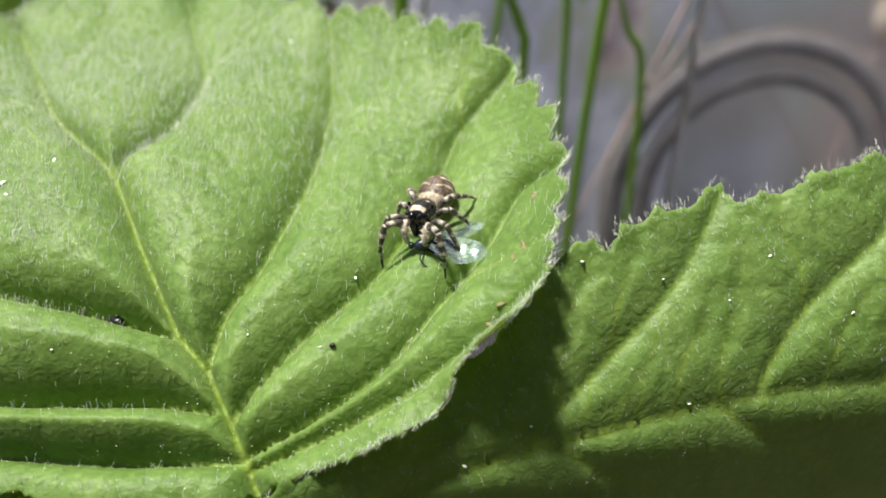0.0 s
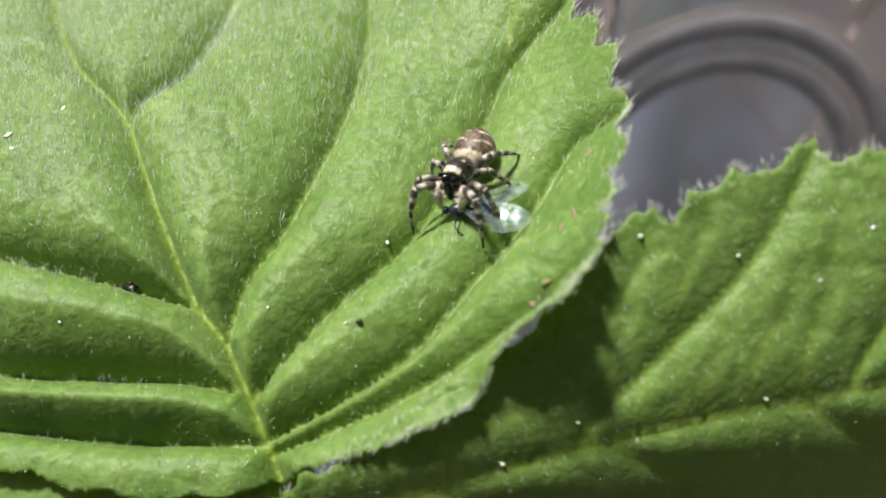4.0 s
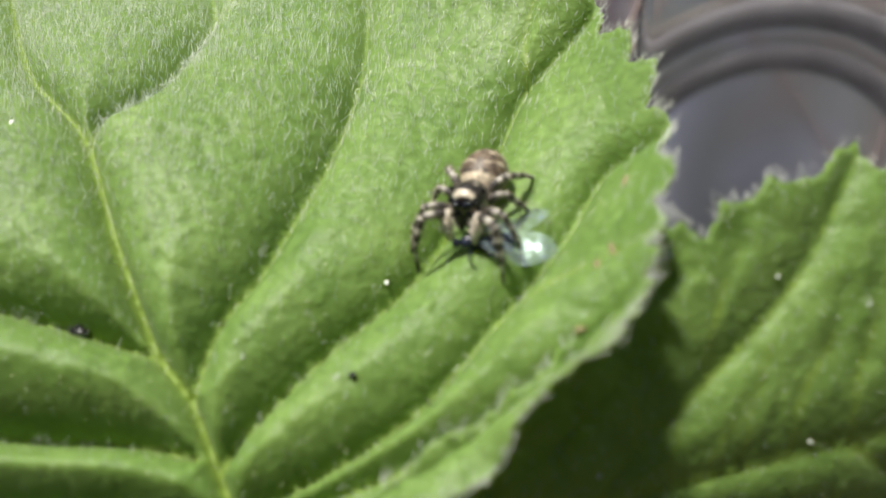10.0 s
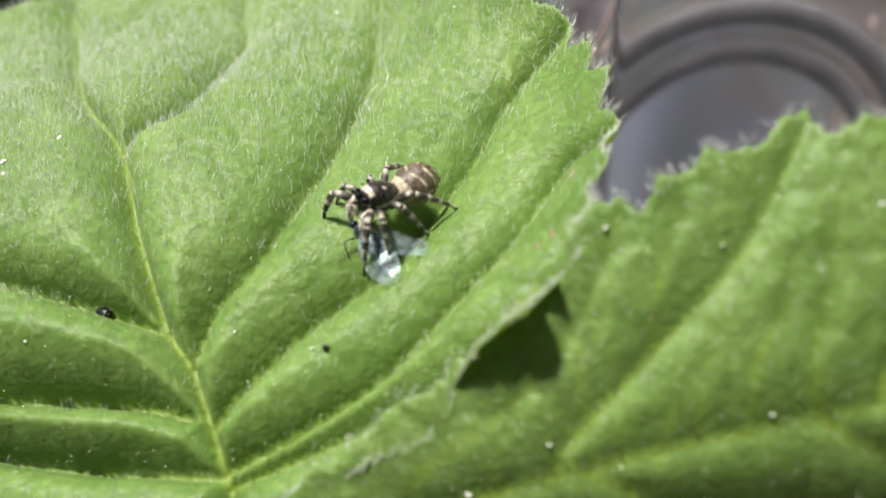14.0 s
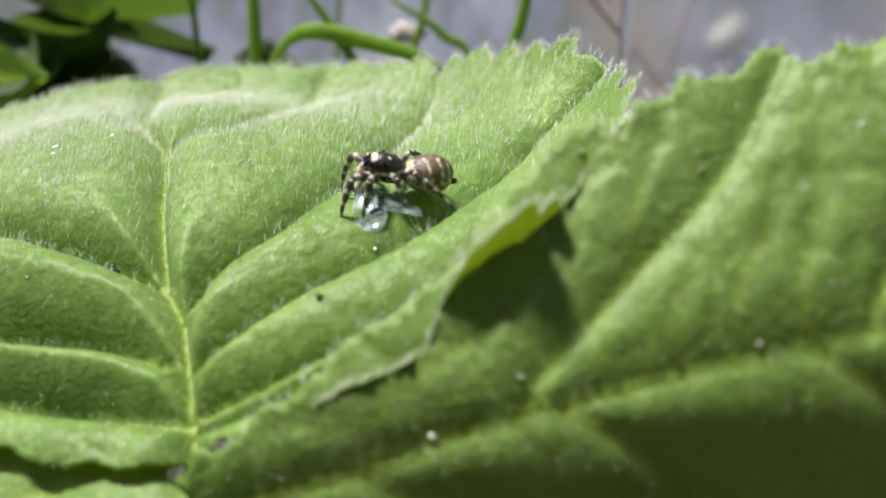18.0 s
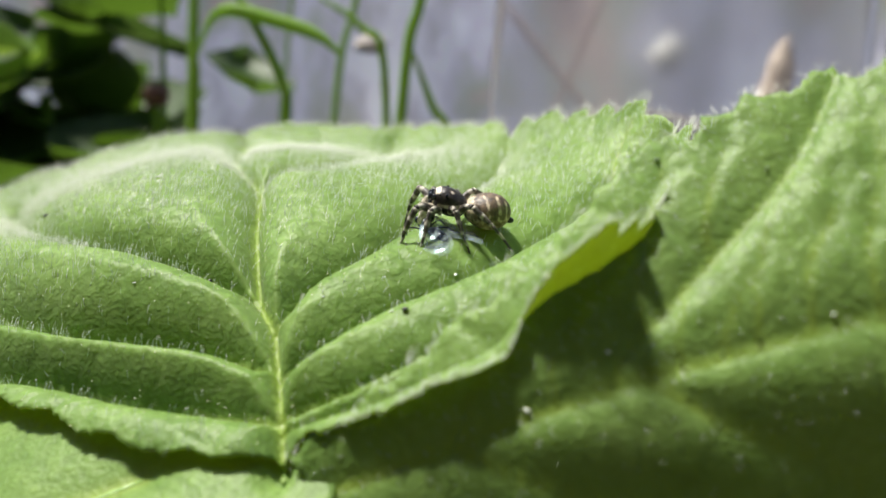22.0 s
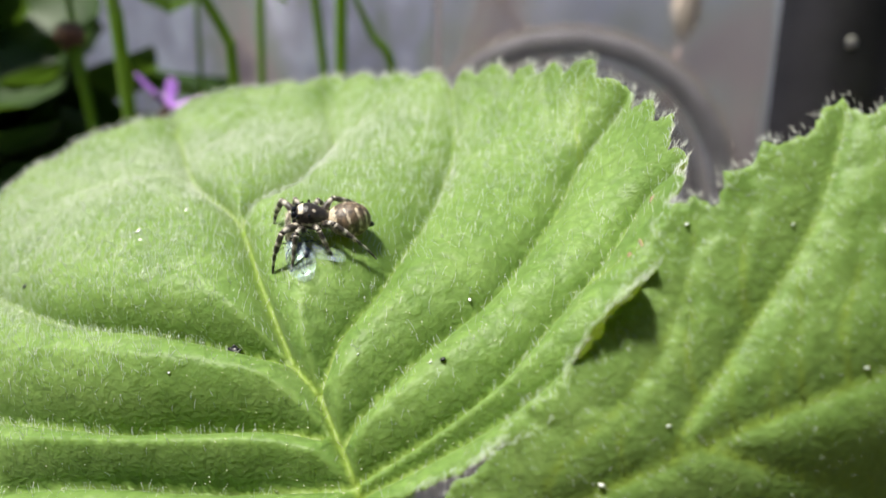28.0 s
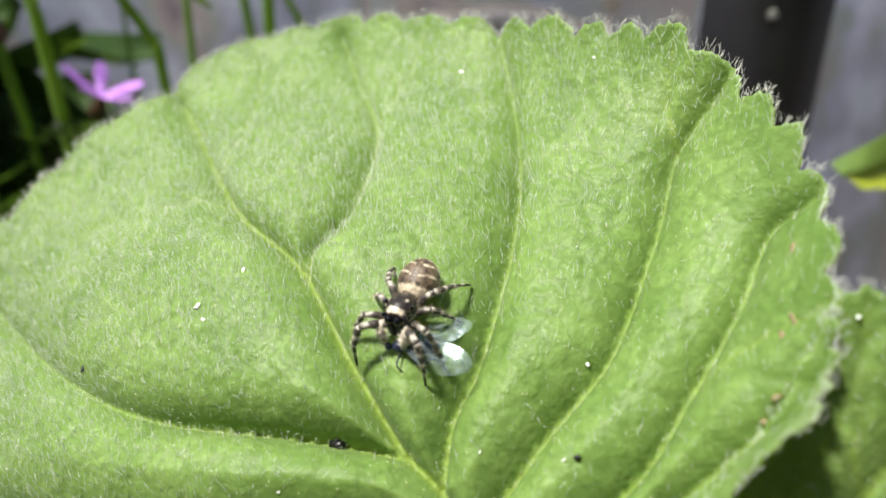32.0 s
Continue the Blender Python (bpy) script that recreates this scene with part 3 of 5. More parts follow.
# ---- the leaf beside it ----
A_DIR, B_DIR = np.array((0.949, 0.315)), np.array((-0.315, 0.949))
SIDE_MID = spline([(0.0, -0.06), (0.86, -0.06), (1.8, -0.02), (2.73, 0.0), (3.55, 0.0), (4.43, -0.06), (5.6, -0.15)], 50)
SIDE_BRANCH = [spline(p, 36) for p in (
    [(1.80, -0.02), (2.06, 0.14), (2.50, 0.36), (3.06, 0.68), (3.45, 1.05), (3.56, 1.2)],
    [(3.50, 0.0), (3.70, 0.19), (3.95, 0.38), (4.30, 0.55), (4.72, 0.77), (4.9, 1.15)],
    [(2.89, 0.02), (2.98, 0.21), (3.19, 0.40), (3.3, 0.6)],
    [(0.9, -0.06), (1.2, 0.1), (1.7, 0.25), (2.2, 0.55), (2.5, 0.9)],
    [(2.4, -0.01), (2.55, 0.12), (2.8, 0.3)],
    [(3.95, 0.38), (3.98, 0.6), (3.9, 0.85), (3.95, 1.05)],
    [(4.5, -0.06), (4.8, 0.2), (5.3, 0.5), (5.7, 0.9)],
    [(0.9, -0.06), (1.3, -0.2), (1.8, -0.32), (2.2, -0.48)],
    [(2.0, -0.02), (2.4, -0.2), (2.9, -0.33), (3.4, -0.5)],
    [(3.2, 0.0), (3.6, -0.2), (4.1, -0.34), (4.6, -0.5)],
    [(2.20, 0.0), (2.24, 0.10), (2.33, 0.22)],
    [(2.62, 0.01), (2.70, 0.20), (2.88, 0.46)],
    [(1.50, -0.03), (1.56, 0.08), (1.72, 0.20)],
    [(3.22, 0.02), (3.30, 0.25), (3.50, 0.52), (3.60, 0.80)],
    [(2.06, 0.14), (2.12, 0.34), (2.26, 0.52)],
    [(2.50, 0.36), (2.62, 0.62), (2.80, 0.86)],
    [(4.05, 0.0), (4.20, 0.20), (4.48, 0.42)],
)]
SIDE_EDGE = [(0.0, 0.06), (0.12, 0.12), (0.54, 0.20), (1.05, 0.36), (1.5, 0.48), (1.78, 0.60), (2.03, 0.78), (2.25, 0.93), (2.40, 1.0),
             (2.54, 1.00), (2.60, 0.91), (2.74, 1.05), (2.92, 1.04), (3.02, 1.12), (3.18, 1.07), (3.45, 1.20), (3.57, 1.23), (3.62, 1.06),
             (3.80, 1.09), (3.98, 1.06), (4.20, 1.14), (4.42, 1.13), (4.75, 1.22), (4.88, 1.16), (5.2, 1.2), (5.4, 1.05), (5.7, 1.0),
             (6.0, 0.7), (6.4, 0.2), (6.4, -0.3), (6.0, -0.60), (5.2, -0.78), (4.4, -0.80), (3.4, -0.74), (2.4, -0.63), (1.5, -0.52), (0.7, -0.40), (0.1, -0.20)]


def side_height(a, b):
    up = 0.95 * b - 0.17 * b * b
    dn = 1.1 * b - 1.0 * b * b - 0.55 * np.log1p(np.exp(np.clip((-0.38 - b) / 0.11, -40, 40)))
    z = 0.13 * np.clip(a / 1.4, 0, 1) + np.where(b > 0, up, dn)
    groove = np.exp(-(path_distance(a, b, SIDE_MID)[0] / 0.12) ** 0.9)
    for i, p in enumerate(SIDE_BRANCH):
        groove = np.maximum(groove, (0.40 if i in (2, 3, 4, 5) or i > 9 else 1.0) * np.exp(-(path_distance(a, b, p)[0] / 0.12) ** 0.9))
    z = z + 0.030 * (1 - groove) * (pucker(a, b, 0.32, 3) - 0.5) + 0.009 * (1 - groove) * (pucker(a, b, 0.14, 4) - 0.5)
    return z + 0.12 * (1 - groove) - 0.06


def side_leaf():
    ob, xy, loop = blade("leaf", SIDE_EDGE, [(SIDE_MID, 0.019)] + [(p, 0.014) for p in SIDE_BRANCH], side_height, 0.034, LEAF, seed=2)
    tagged(ob, "toothed green leaf tilted up beside the larger leaf, partly in shade", "leaf")
    vein_parts(ob, [("midrib", SIDE_MID, 0.012)] + [("side_vein", p, 0.009) for p in SIDE_BRANCH], side_height, VEIN, 1.6)
    scatter_hairs("hairs", xy, side_height, 5000, 0.05, (-0.2, 0.4), HAIR, ob, 8, thick=0.0011)
    scatter_hairs("edge_hairs", loop[:int(len(loop) * .7)], side_height, 1000, 0.055, (0.0, 0.6), HAIR, ob, 9)
    for a, b, r in ((1.365, -.02, .03), (1.86, .085, .018), (2.42, .88, .026), (3.75, .69, .018), (2.97, .71, .018), (3.0, .03, .018), (3.4, .5, .014), (4.3, .3, .02)):
        z = float(side_height(np.array([a]), np.array([b]))[0])
        part("pale_speck", ball("pale_speck", (r * .5, r * .8, r * .25), None, 10, 6, int(a * 50), .9), HAIR, ob, "pale crumb stuck to the blade", at(a, b, z + .004, 40, 0, a * 70))
    return ob


SIDE = side_leaf()

# ---- the leaf underneath ----
LOW_MID = spline([(-0.2, -1.2), (-1.2, -2.0), (-2.6, -2.9), (-4.2, -3.7)], 30)
LOW_VEINS = [spline(p, 24) for p in ([(-0.9, -1.75), (-1.5, -1.5), (-2.2, -0.9)], [(-1.9, -2.45), (-2.6, -2.1), (-3.3, -1.4)], [(-0.9, -1.75), (-0.9, -2.3), (-1.3, -3.2)], [(-1.9, -2.45), (-1.9, -3.1), (-2.4, -4.0)], [(-2.9, -3.05), (-3.5, -2.8), (-4.2, -2.1)])]
LOW_EDGE = [(0.95, -0.95), (0.5, -0.75), (0.1, -0.65), (-0.8, -0.5), (-1.8, -0.45), (-3.0, -0.6), (-4.2, -1.1), (-5.0, -2.0), (-5.1, -3.2), (-4.6, -4.0), (-3.4, -4.3), (-2.2, -4.2), (-1.2, -3.6), (-0.4, -2.8), (0.2, -2.2), (0.62, -1.7), (0.85, -1.35), (1.0, -1.1)]


def low_height(x, y):
    near = path_distance(x, y, LOW_MID)[0]
    for p in LOW_VEINS:
        near = np.minimum(near, path_distance(x, y, p)[0])
    z = -0.34 + 0.24 * (y + 1.0) + 0.02 * x + 0.08 * (1 - np.exp(-(near / 0.2) ** 1.4)) - 0.04 * (x + 2.2) ** 2
    under = np.clip((y + 1.25) / 0.2, 0, 1)
    return z * (1 - under) + under * np.minimum(z, main_height(x, np.maximum(y, -1.05)) - 0.08)


def low_leaf():
    ob, xy, loop = blade("leaf", LOW_EDGE, [(LOW_MID, 0.05)] + [(p, 0.03) for p in LOW_VEINS], low_height, 0.06, LEAF, seed=4)
    tagged(ob, "bright green leaf lying just under the larger leaf", "leaf")
    vein_parts(ob, [("midrib", LOW_MID, 0.03)] + [("side_vein", p, 0.015) for p in LOW_VEINS], low_height, VEIN)
    return ob


LOW = low_leaf()
TURN = Matrix(((A_DIR[0], B_DIR[0], 0, 0), (A_DIR[1], B_DIR[1], 0, 0), (0, 0, 1, 0), (0, 0, 0, 1)))


# ---- spider ----
def pale(me, values):
    """Stores on a mesh how pale each point is."""
    attr = me.attributes.new("pale", "FLOAT", "POINT")
    attr.data.foreach_set("value", np.asarray(values, np.float32))
    return me


def banded(name, pts, radii, sides, rings, shift):
    n = len(pts)
    k = np.repeat(np.linspace(0, 1, n), sides)
    return pale(tube(name, pts, radii, sides), 0.28 + 0.34 * np.sin((k * rings + shift) * 2 * math.pi))


def leg(name, parent, hip, knee, ankle, foot, r):
    a = spline([hip, (np.array(hip) + knee) / 2 + np.array((0, 0, .018)), knee], 16)
    o = part(name, banded(name, a, [r * .8, r * 1.35, r * 1.1, r * .9], 10, 1.5, .1), LEG, parent)
    b = spline([knee, (np.array(knee) + ankle) / 2, ankle], 16)
    part("tibia", banded("tibia", b, [r * .95, r * 1.0, r * .65], 10, 2.0, .3), LEG, o)
    c = spline([ankle, (np.array(ankle) * .5 + np.array(foot) * .5) + np.array((0, 0, .006)), foot], 14)
    hairs = np.random.RandomState(int(abs(foot[1]) * 900) + int(hip[0] * 100) + 50)
    verts, faces = [], []
    for p in np.vstack([np.repeat(a, 6, 0), np.repeat(b, 6, 0)]):
        d = hairs.normal(0, 1, 3)
        d /= np.linalg.norm(d)
        t = np.cross(d, (.4, .2, .8))
        t *= .0012 / np.linalg.norm(t)
        k = len(verts)
        verts += [p + d * r * .8 + t, p + d * r * .8 - t, p + d * (r + .020)]
        faces.append((k, k + 1, k + 2))
    part("leg_fuzz", mesh_of("leg_fuzz", np.array(verts) * CM, faces), FUZZ, o, kind="stuff")
    part("tarsus", banded("tarsus", c, [r * .62, r * .5, r * .36], 8, 1.5, .6), LEG, o)


def bristles(name, parent, centre, size, count, length, mat, seed, m=None):
    """Short fuzz over a rounded body."""
    rnd = np.random.RandomState(seed)
    verts, faces = [], []
    for _ in range(count):
        d = rnd.normal(0, 1, 3)
        d /= np.linalg.norm(d)
        if d[2] < -0.3:
            continue
        b = np.array(centre) + d * size
        n = d / np.array(size)
        n = n / np.linalg.norm(n) + rnd.normal(0, .35, 3) + np.array((0, -.5, 0))
        e = b + n / np.linalg.norm(n) * length * rnd.uniform(.5, 1.2)
        t = np.cross(n, (.3, .2, .9))
        t *= .0016 / np.linalg.norm(t)
        k = len(verts)
        verts += [b + t, b - t, e]
        faces.append((k, k + 1, k + 2))
    part(name, mesh_of(name, np.array(verts) * CM, faces), mat, parent, m=m, kind="stuff")


BODY = pose(0, .02 * CM, .03 * CM, 14) @ Matrix.Diagonal((.94, .82, .98, 1))


def unit_ball(u, v):
    """The points of ball() on the unit sphere, in its order."""
    pts = [(0, 0, 1)]
    for i in range(1, v):
        th = math.pi * i / v
        pts += [(math.sin(th) * math.cos(2 * math.pi * k / u), math.sin(th) * math.sin(2 * math.pi * k / u), math.cos(th)) for k in range(u)]
    return np.array(pts + [(0, 0, -1)]).T


def bell(v, middle, wide):
    return np.exp(-((v - middle) / wide) ** 2)


def spider():
    root = new("spider", None)
    root.scale = (1.27,) * 3
    root.empty_display_size = 0.002
    tagged(root, "small black and white striped jumping spider feeding on a fly", "spider")

    def cara(x, y, z):
        w = 1 - 0.2 * max(0, -y) - 0.02 * max(0, y)
        f = y if y < .75 else .75 + (y - .75) * .45
        return x * w, f * 1.08, z * (1.0 + 0.28 * y if z > 0 else 1.0)
    x, y, z = unit_ball(56, 36)
    mark = 0.85 * bell(z, -.08 - .12 * y, .17) * (np.abs(x) > .35) * (y < .55)
    mark = np.maximum(mark, 0.75 * bell(y, .60, .16) * (z > .45) * (np.abs(x) < .6))
    mark = np.maximum(mark, 0.45 * bell(y, -.10, .16) * bell(np.abs(x), .42, .16) * (z > .5))
    mark = np.maximum(mark, 0.7 * (y > .72) * bell(z, -.15, .3))
    part("carapace", pale(ball("carapace", (.088, .125, .078), cara, 56, 36), mark), CARAPACE, root, m=BODY @ at(0, .10, .195))
    bristles("fuzz", root, (0, .10, .195), np.array((.087, .124, .077)), 300, .016, FUZZ, 4, BODY)
    for ex, ey, ez, r in ((.026, .222, .215, .027), (-.026, .222, .215, .027), (.062, .203, .226, .015), (-.062, .203, .226, .015),
                          (.078, .12, .250, .012), (-.078, .12, .250, .012), (.074, .165, .247, .006), (-.074, .165, .247, .006)):
        part("eye", ball("eye", (r, r, r), None, 16, 10), EYE, root, m=BODY @ at(ex, ey, ez))
    for s in (-1, 1):
        part("jaw", ball("jaw", (.027, .027, .070), None, 14, 10), JAW, root, m=BODY @ at(s * .026, .205, .125, -14))
        pts = spline([(s * .056, .18, .16), (s * .078, .232, .17), (s * .072, .262, .11), (s * .058, .268, .05)], 14)
        palp = part("palp", tube("palp", pts, [.013, .021, .025, .014], 10), WHITE_SCALE, root, "pale fluffy feeler", BODY)
        bristles("palp_fuzz", palp, (s * .070, .255, .11), np.array((.023, .023, .060)), 260, .030, WHITE_SCALE, 6 + s)
    bristles("face_fuzz", root, (0, .205, .17), np.array((.055, .020, .035)), 120, .022, WHITE_SCALE, 15, BODY)
    part("sternum", ball("sternum", (.055, .09, .03), None, 14, 8), JAW, root, m=BODY @ at(0, .07, .14))

    def abd(x, y, z):
        return x * (1 - 0.25 * max(0, -y) ** 2 - .1 * max(0, y) ** 2), y, z * (1 - .12 * y)
    x, y, z = unit_ball(60, 40)
    slant = y + .35 * np.abs(x)
    mark = 0.70 * bell(y, .72, .20) * (z > -.3)
    for middle, wide in ((.28, .10), (-.22, .10), (-.62, .09)):
        mark = np.maximum(mark, 0.52 * bell(slant, middle, wide) * (np.abs(x) > .18) * (z > -.1))
    mark = np.maximum(mark, 0.30 * bell(np.abs(x), 0.0, .10) * (z > 0))
    mark = np.maximum(mark, 0.34 * (z < -.15))
    ab = part("abdomen", pale(ball("abdomen", (.122, .165, .106), abd, 60, 40), mark), ABDOMEN, root, m=BODY @ at(0, -.170, .178, -4))
    bristles("fuzz", ab, (0, 0, 0), np.array((.117, .163, .103)), 700, .016, FUZZ, 9)
    part("spinneret", ball("spinneret", (.02, .032, .018), None, 10, 8), JAW, root, m=BODY @ at(0, -.335, .15))
    for s in (-1, 1):
        leg("front_leg", root, (s * .05, .14, .20), (s * .165, .225, .265), (s * .20, .29, .15), (s * .20, .335, .006), .0185)
        leg("second_leg", root, (s * .055, .10, .19), (s * .18, .145, .25), (s * .245, .185, .13), (s * .27, .225, .006), .0155)
        leg("third_leg", root, (s * .055, .05, .185), (s * .155, .01, .235), (s * .215, -.025, .12), (s * .245, -.06, .006), .0150)
        leg("hind_leg", root, (s * .05, .0, .18), (s * .135, -.085, .245), (s * .19, -.19, .15), (s * .22, -.29, .006), .0165)
    return root


SPIDER = spider()


def wing(name, ln, wd):
    n = 16
    verts, faces = [], []
    for i in range(n + 1):
        u = i / n
        w = wd * math.sin(math.pi * min(1, u ** 1.3)) ** 0.6 + 0.003
        for s in (-1, -.33, .33, 1):
            verts.append((s * w * CM, u * ln * CM, (0.012 * math.sin(u * 9) + 0.012 * (1 - s * s)) * CM))
    for i in range(n):
        for k in range(3):
            a = i * 4 + k
            faces.append((a, a + 1, a + 5, a + 4))
    return mesh_of(name, verts, faces)


def fly():
    root = new("fly", None)
    root.scale = (1.3,) * 3
    root.empty_display_size = 0.002
    tagged(root, "small dark fly with clear iridescent wings held in the spider's jaws", "fly")
    part("thorax", ball("thorax", (.036, .05, .034), None, 16, 10), FLY, root, m=at(0, .02, .075))
    part("abdomen", ball("abdomen", (.04, .095, .038), None, 16, 10), FLY, root, m=at(0, .13, .055, 8))
    part("head", ball("head", (.022, .018, .021), None, 14, 10), FLY, root, m=at(0, -.045, .075))
    part("wing", wing("wing", .37, .080), WING, root, "clear iridescent wing", at(.02, .03, .105, -3, 14, -16))
    part("wing", wing("wing", .37, .080), WING, root, "clear iridescent wing", at(-.02, .03, .105, -5, -18, 18))
    for s, w_, tl, lean in ((1, -16, -3, 14), (-1, 18, -5, -18)):
        for k in (-.6, -.2, .25, .65):
            pts = [(k * .070 * math.sin(math.pi * u ** 1.1) + .002, u * .34, .020 + .012 * math.sin(u * 9)) for u in np.linspace(.03, .95, 9)]
            part("wing_vein", tube("wing_vein", pts, [.0013, .0009], 5), FLY, root, m=at(s * .02, .03, .105, tl, lean, w_))
    for x, y in ((.10, .0), (-.10, .02), (.09, .10), (-.09, .12)):
        part("leg", tube("leg", spline([(0, .04, .05), (x, y, .07), (x * 1.3, y + .05, .008)], 8), [.005, .003], 6), FLY, root)
    return root


PREY = fly()

# ---- surroundings ----
GROUND = part("ground", mesh_of("ground", [(-60, -60, -.14), (60, -60, -.14), (60, 60, -.14), (-60, 60, -.14)], [(0, 1, 2, 3)], False), SOIL)
tagged(GROUND, "bare grey brown soil", "ground", kind="structure")


# Unseen wall behind the camera, added to keep sky light off near faces.
def sky_block():
    m = mesh_of("sky_block_wall", [(x, y, z) for z in (-.14, .30) for x, y in ((-.6, -.12), (.6, -.12), (.6, -.16), (-.6, -.16))],
                [(0, 1, 5, 4), (1, 2, 6, 5), (2, 3, 7, 6), (3, 0, 4, 7), (4, 5, 6, 7)], False)
    tagged(part("sky_block_wall", m, SOIL), "added unseen dark wall that blocks sky light from the near side", "wall", kind="structure")


sky_block()


def sheet():
    xs, zs = np.linspace(-45, 45, 91), np.linspace(-14, 8.5, 31)
    verts = [(x * CM, (19.5 + 0.25 * math.sin(x * 1.1) + 0.2 * noise.noise(Vector((x * .4, z * .3, 0)))) * CM, z * CM) for z in zs for x in xs]
    n = len(xs)
    faces = [(j * n + i, j * n + i + 1, (j + 1) * n + i + 1, (j + 1) * n + i) for j in range(len(zs) - 1) for i in range(n - 1)]
    return mesh_of("backdrop", verts, faces)


tagged(part("backdrop", sheet(), PANE), "grimy grey plastic sheeting behind the plants, brightness painted in towards its top", "sheeting", kind="structure")


def post():
    m = tube("post", [(8.5, 14.4, z) for z in np.linspace(-14, 40, 12)], [1.12], 40)
    ob = part("post", m, POST)
    tagged(ob, "upright dark plastic pipe with a faint scuff", "post")
    part("scuff", ball("scuff", (.10, .03, .10), None, 10, 8, 4, .3), PANE, ob, m=at(8.2, 13.33, .3))
    return ob


post()


def hoop(name, big, small, n=72, k=12):
    """Upright ring of round section (cm)."""
    verts = [((big + small * math.cos(v)) * math.cos(u) * CM, 0.3 * small * math.sin(v) * CM, (big + small * math.cos(v)) * math.sin(u) * CM)
             for u in np.arange(n) * 2 * math.pi / n for v in np.arange(k) * 2 * math.pi / k]
    faces = [(i * k + j, i * k + (j + 1) % k, (i + 1) % n * k + (j + 1) % k, (i + 1) % n * k + j) for i in range(n) for j in range(k)]
    return mesh_of(name, verts, faces)


def ring_thing():
    root = new("tyre", None)
    root.empty_display_size = 0.01
    root.matrix_world = at(3.70, 13.4, -2.45, 0, 0, 0) @ Matrix.Scale(1.13, 4)
    tagged(root, "dark rubber wheel with brown rims behind the leaf", "wheel")
    for nm, big, small, mat in (("outer_rim", 2.64, .03, RUST), ("tread", 2.43, .17, RUBBER), ("inner_rim", 2.16, .028, RUST), ("sidewall", 1.95, .15, RUBBER)):
        part(nm, hoop(nm, big, small), mat, root)
    part("foot", tube("foot", [(0, 0, z) for z in (-2.6, -7, -11.85)], [.35], 12), RUBBER, root)


ring_thing()


FILM, _, _, film_b = material("clouded_film", 0.26)
film_b.inputs["Base Color"].default_value = (1.0, 1.0, 1.0, 1)
film_b.inputs["Transmission Weight"].default_value = 1.0
film_b.inputs["IOR"].default_value = 1.30


def film_sheet():
    """A thin sheet of clouded film hanging in front of the wheel, softly waved."""
    xs, zs = np.linspace(1.55, 6.7, 30), np.linspace(-14, 9.5, 40)
    n = len(xs)
    wave = lambda x, z: 12.55 + 0.06 * math.sin(x * 1.7) + 0.05 * noise.noise(Vector((x * .5, z * .3, 3)))
    verts = [(x * CM, (wave(x, z) + d) * CM, z * CM) for d in (0, .04) for z in zs for x in xs]
    faces, m = [], n * len(zs)
    for j in range(len(zs) - 1):
        for i in range(n - 1):
            a = j * n + i
            faces += [(a, a + 1, a + n + 1, a + n), (m + a, m + a + n, m + a + n + 1, m + a + 1)]
        faces += [(j * n, j * n + n, m + j * n + n, m + j * n), (j * n + n - 1, m + j * n + n - 1, m + j * n + 2 * n - 1, j * n + 2 * n - 1)]
    ob = part("plastic_film", mesh_of("plastic_film", verts, faces), FILM)
    ob.visible_shadow = False
    return tagged(ob, "clouded clear plastic film hanging before the wheel", "plastic film")


film_sheet()


def scrap():
    """A soft tan patch given the shape of a lump, on an added thin stem."""
    bent = lambda x, y, z: (x * (1 - .12 * z) * (.75 + .25 * abs(z)) + .05 * math.sin(3.4 * z), y + .5 * x * x, z * (1 - .2 * abs(x)))
    ob = part("tan_patch", ball("tan_patch", (.27, .06, .70), bent, 24, 20, 5, .32), TAN, m=at(5.66, 13.7, .98, 0, 8, 0))
    part("stem", tube("stem", spline([(0, 0, -.8), (.02, .05, -4), (0, .1, -15)], 14), [.03], 6), TWIG, ob, "thin brown stem added to hold the tan patch")
    return tagged(ob, "soft tan patch behind the film, shaped as a lump on an added stem", "dry leaf")


scrap()
tagged(part("stone", ball("stone", (.27, .1, .26), None, 18, 12, 2, .9), STONE, m=at(4.16, 17.0, 1.98, 0, 20, 0)), "white chalky lump caught against the sheeting", "stone")
tagged(part("stone", ball("stone", (.30, .1, .16), None, 18, 12, 7, .9), WOOD, m=at(-1.5, 16.5, 1.95)), "tan lump caught against the sheeting", "stone")


def twig(pts, r):
    tagged(part("twig", tube("twig", spline(pts, 20), [r, r * .6], 8), TWIG), "thin reddish brown dry twig", "twig")


twig([(-0.34, 14.40, 4.29), (1.68, 14.40, 2.03), (3.64, 14.40, -0.23), (5.63, 14.40, -2.48), (7.70, 14.40, -4.74)], .05)
twig([(3.50, 14.80, 3.96), (2.83, 14.80, 2.07), (2.16, 14.80, 0.18), (1.47, 14.80, -1.71), (0.78, 14.80, -3.60)], .045)
twig([(2.45, 14.50, 0.43), (2.22, 14.50, -0.09), (1.89, 14.50, -0.61), (1.75, 14.50, -1.12), (1.35, 14.50, -1.64)], .04)


def grass(points, r, leaf=None):
    ob = part("grass_blade", tube("grass_blade", spline(points, 34), [r * .28, r * .28, r * .28, r * .25, r * .08], 8, 3.0), GRASS)
    if leaf:
        part("blade_leaf", tube("blade_leaf", spline(leaf, 20), [.02, .05, .045, .01], 8, 2.2), GRASS, ob)
    return tagged(ob, "slender green grass blade", "grass", "grass by the sheeting")


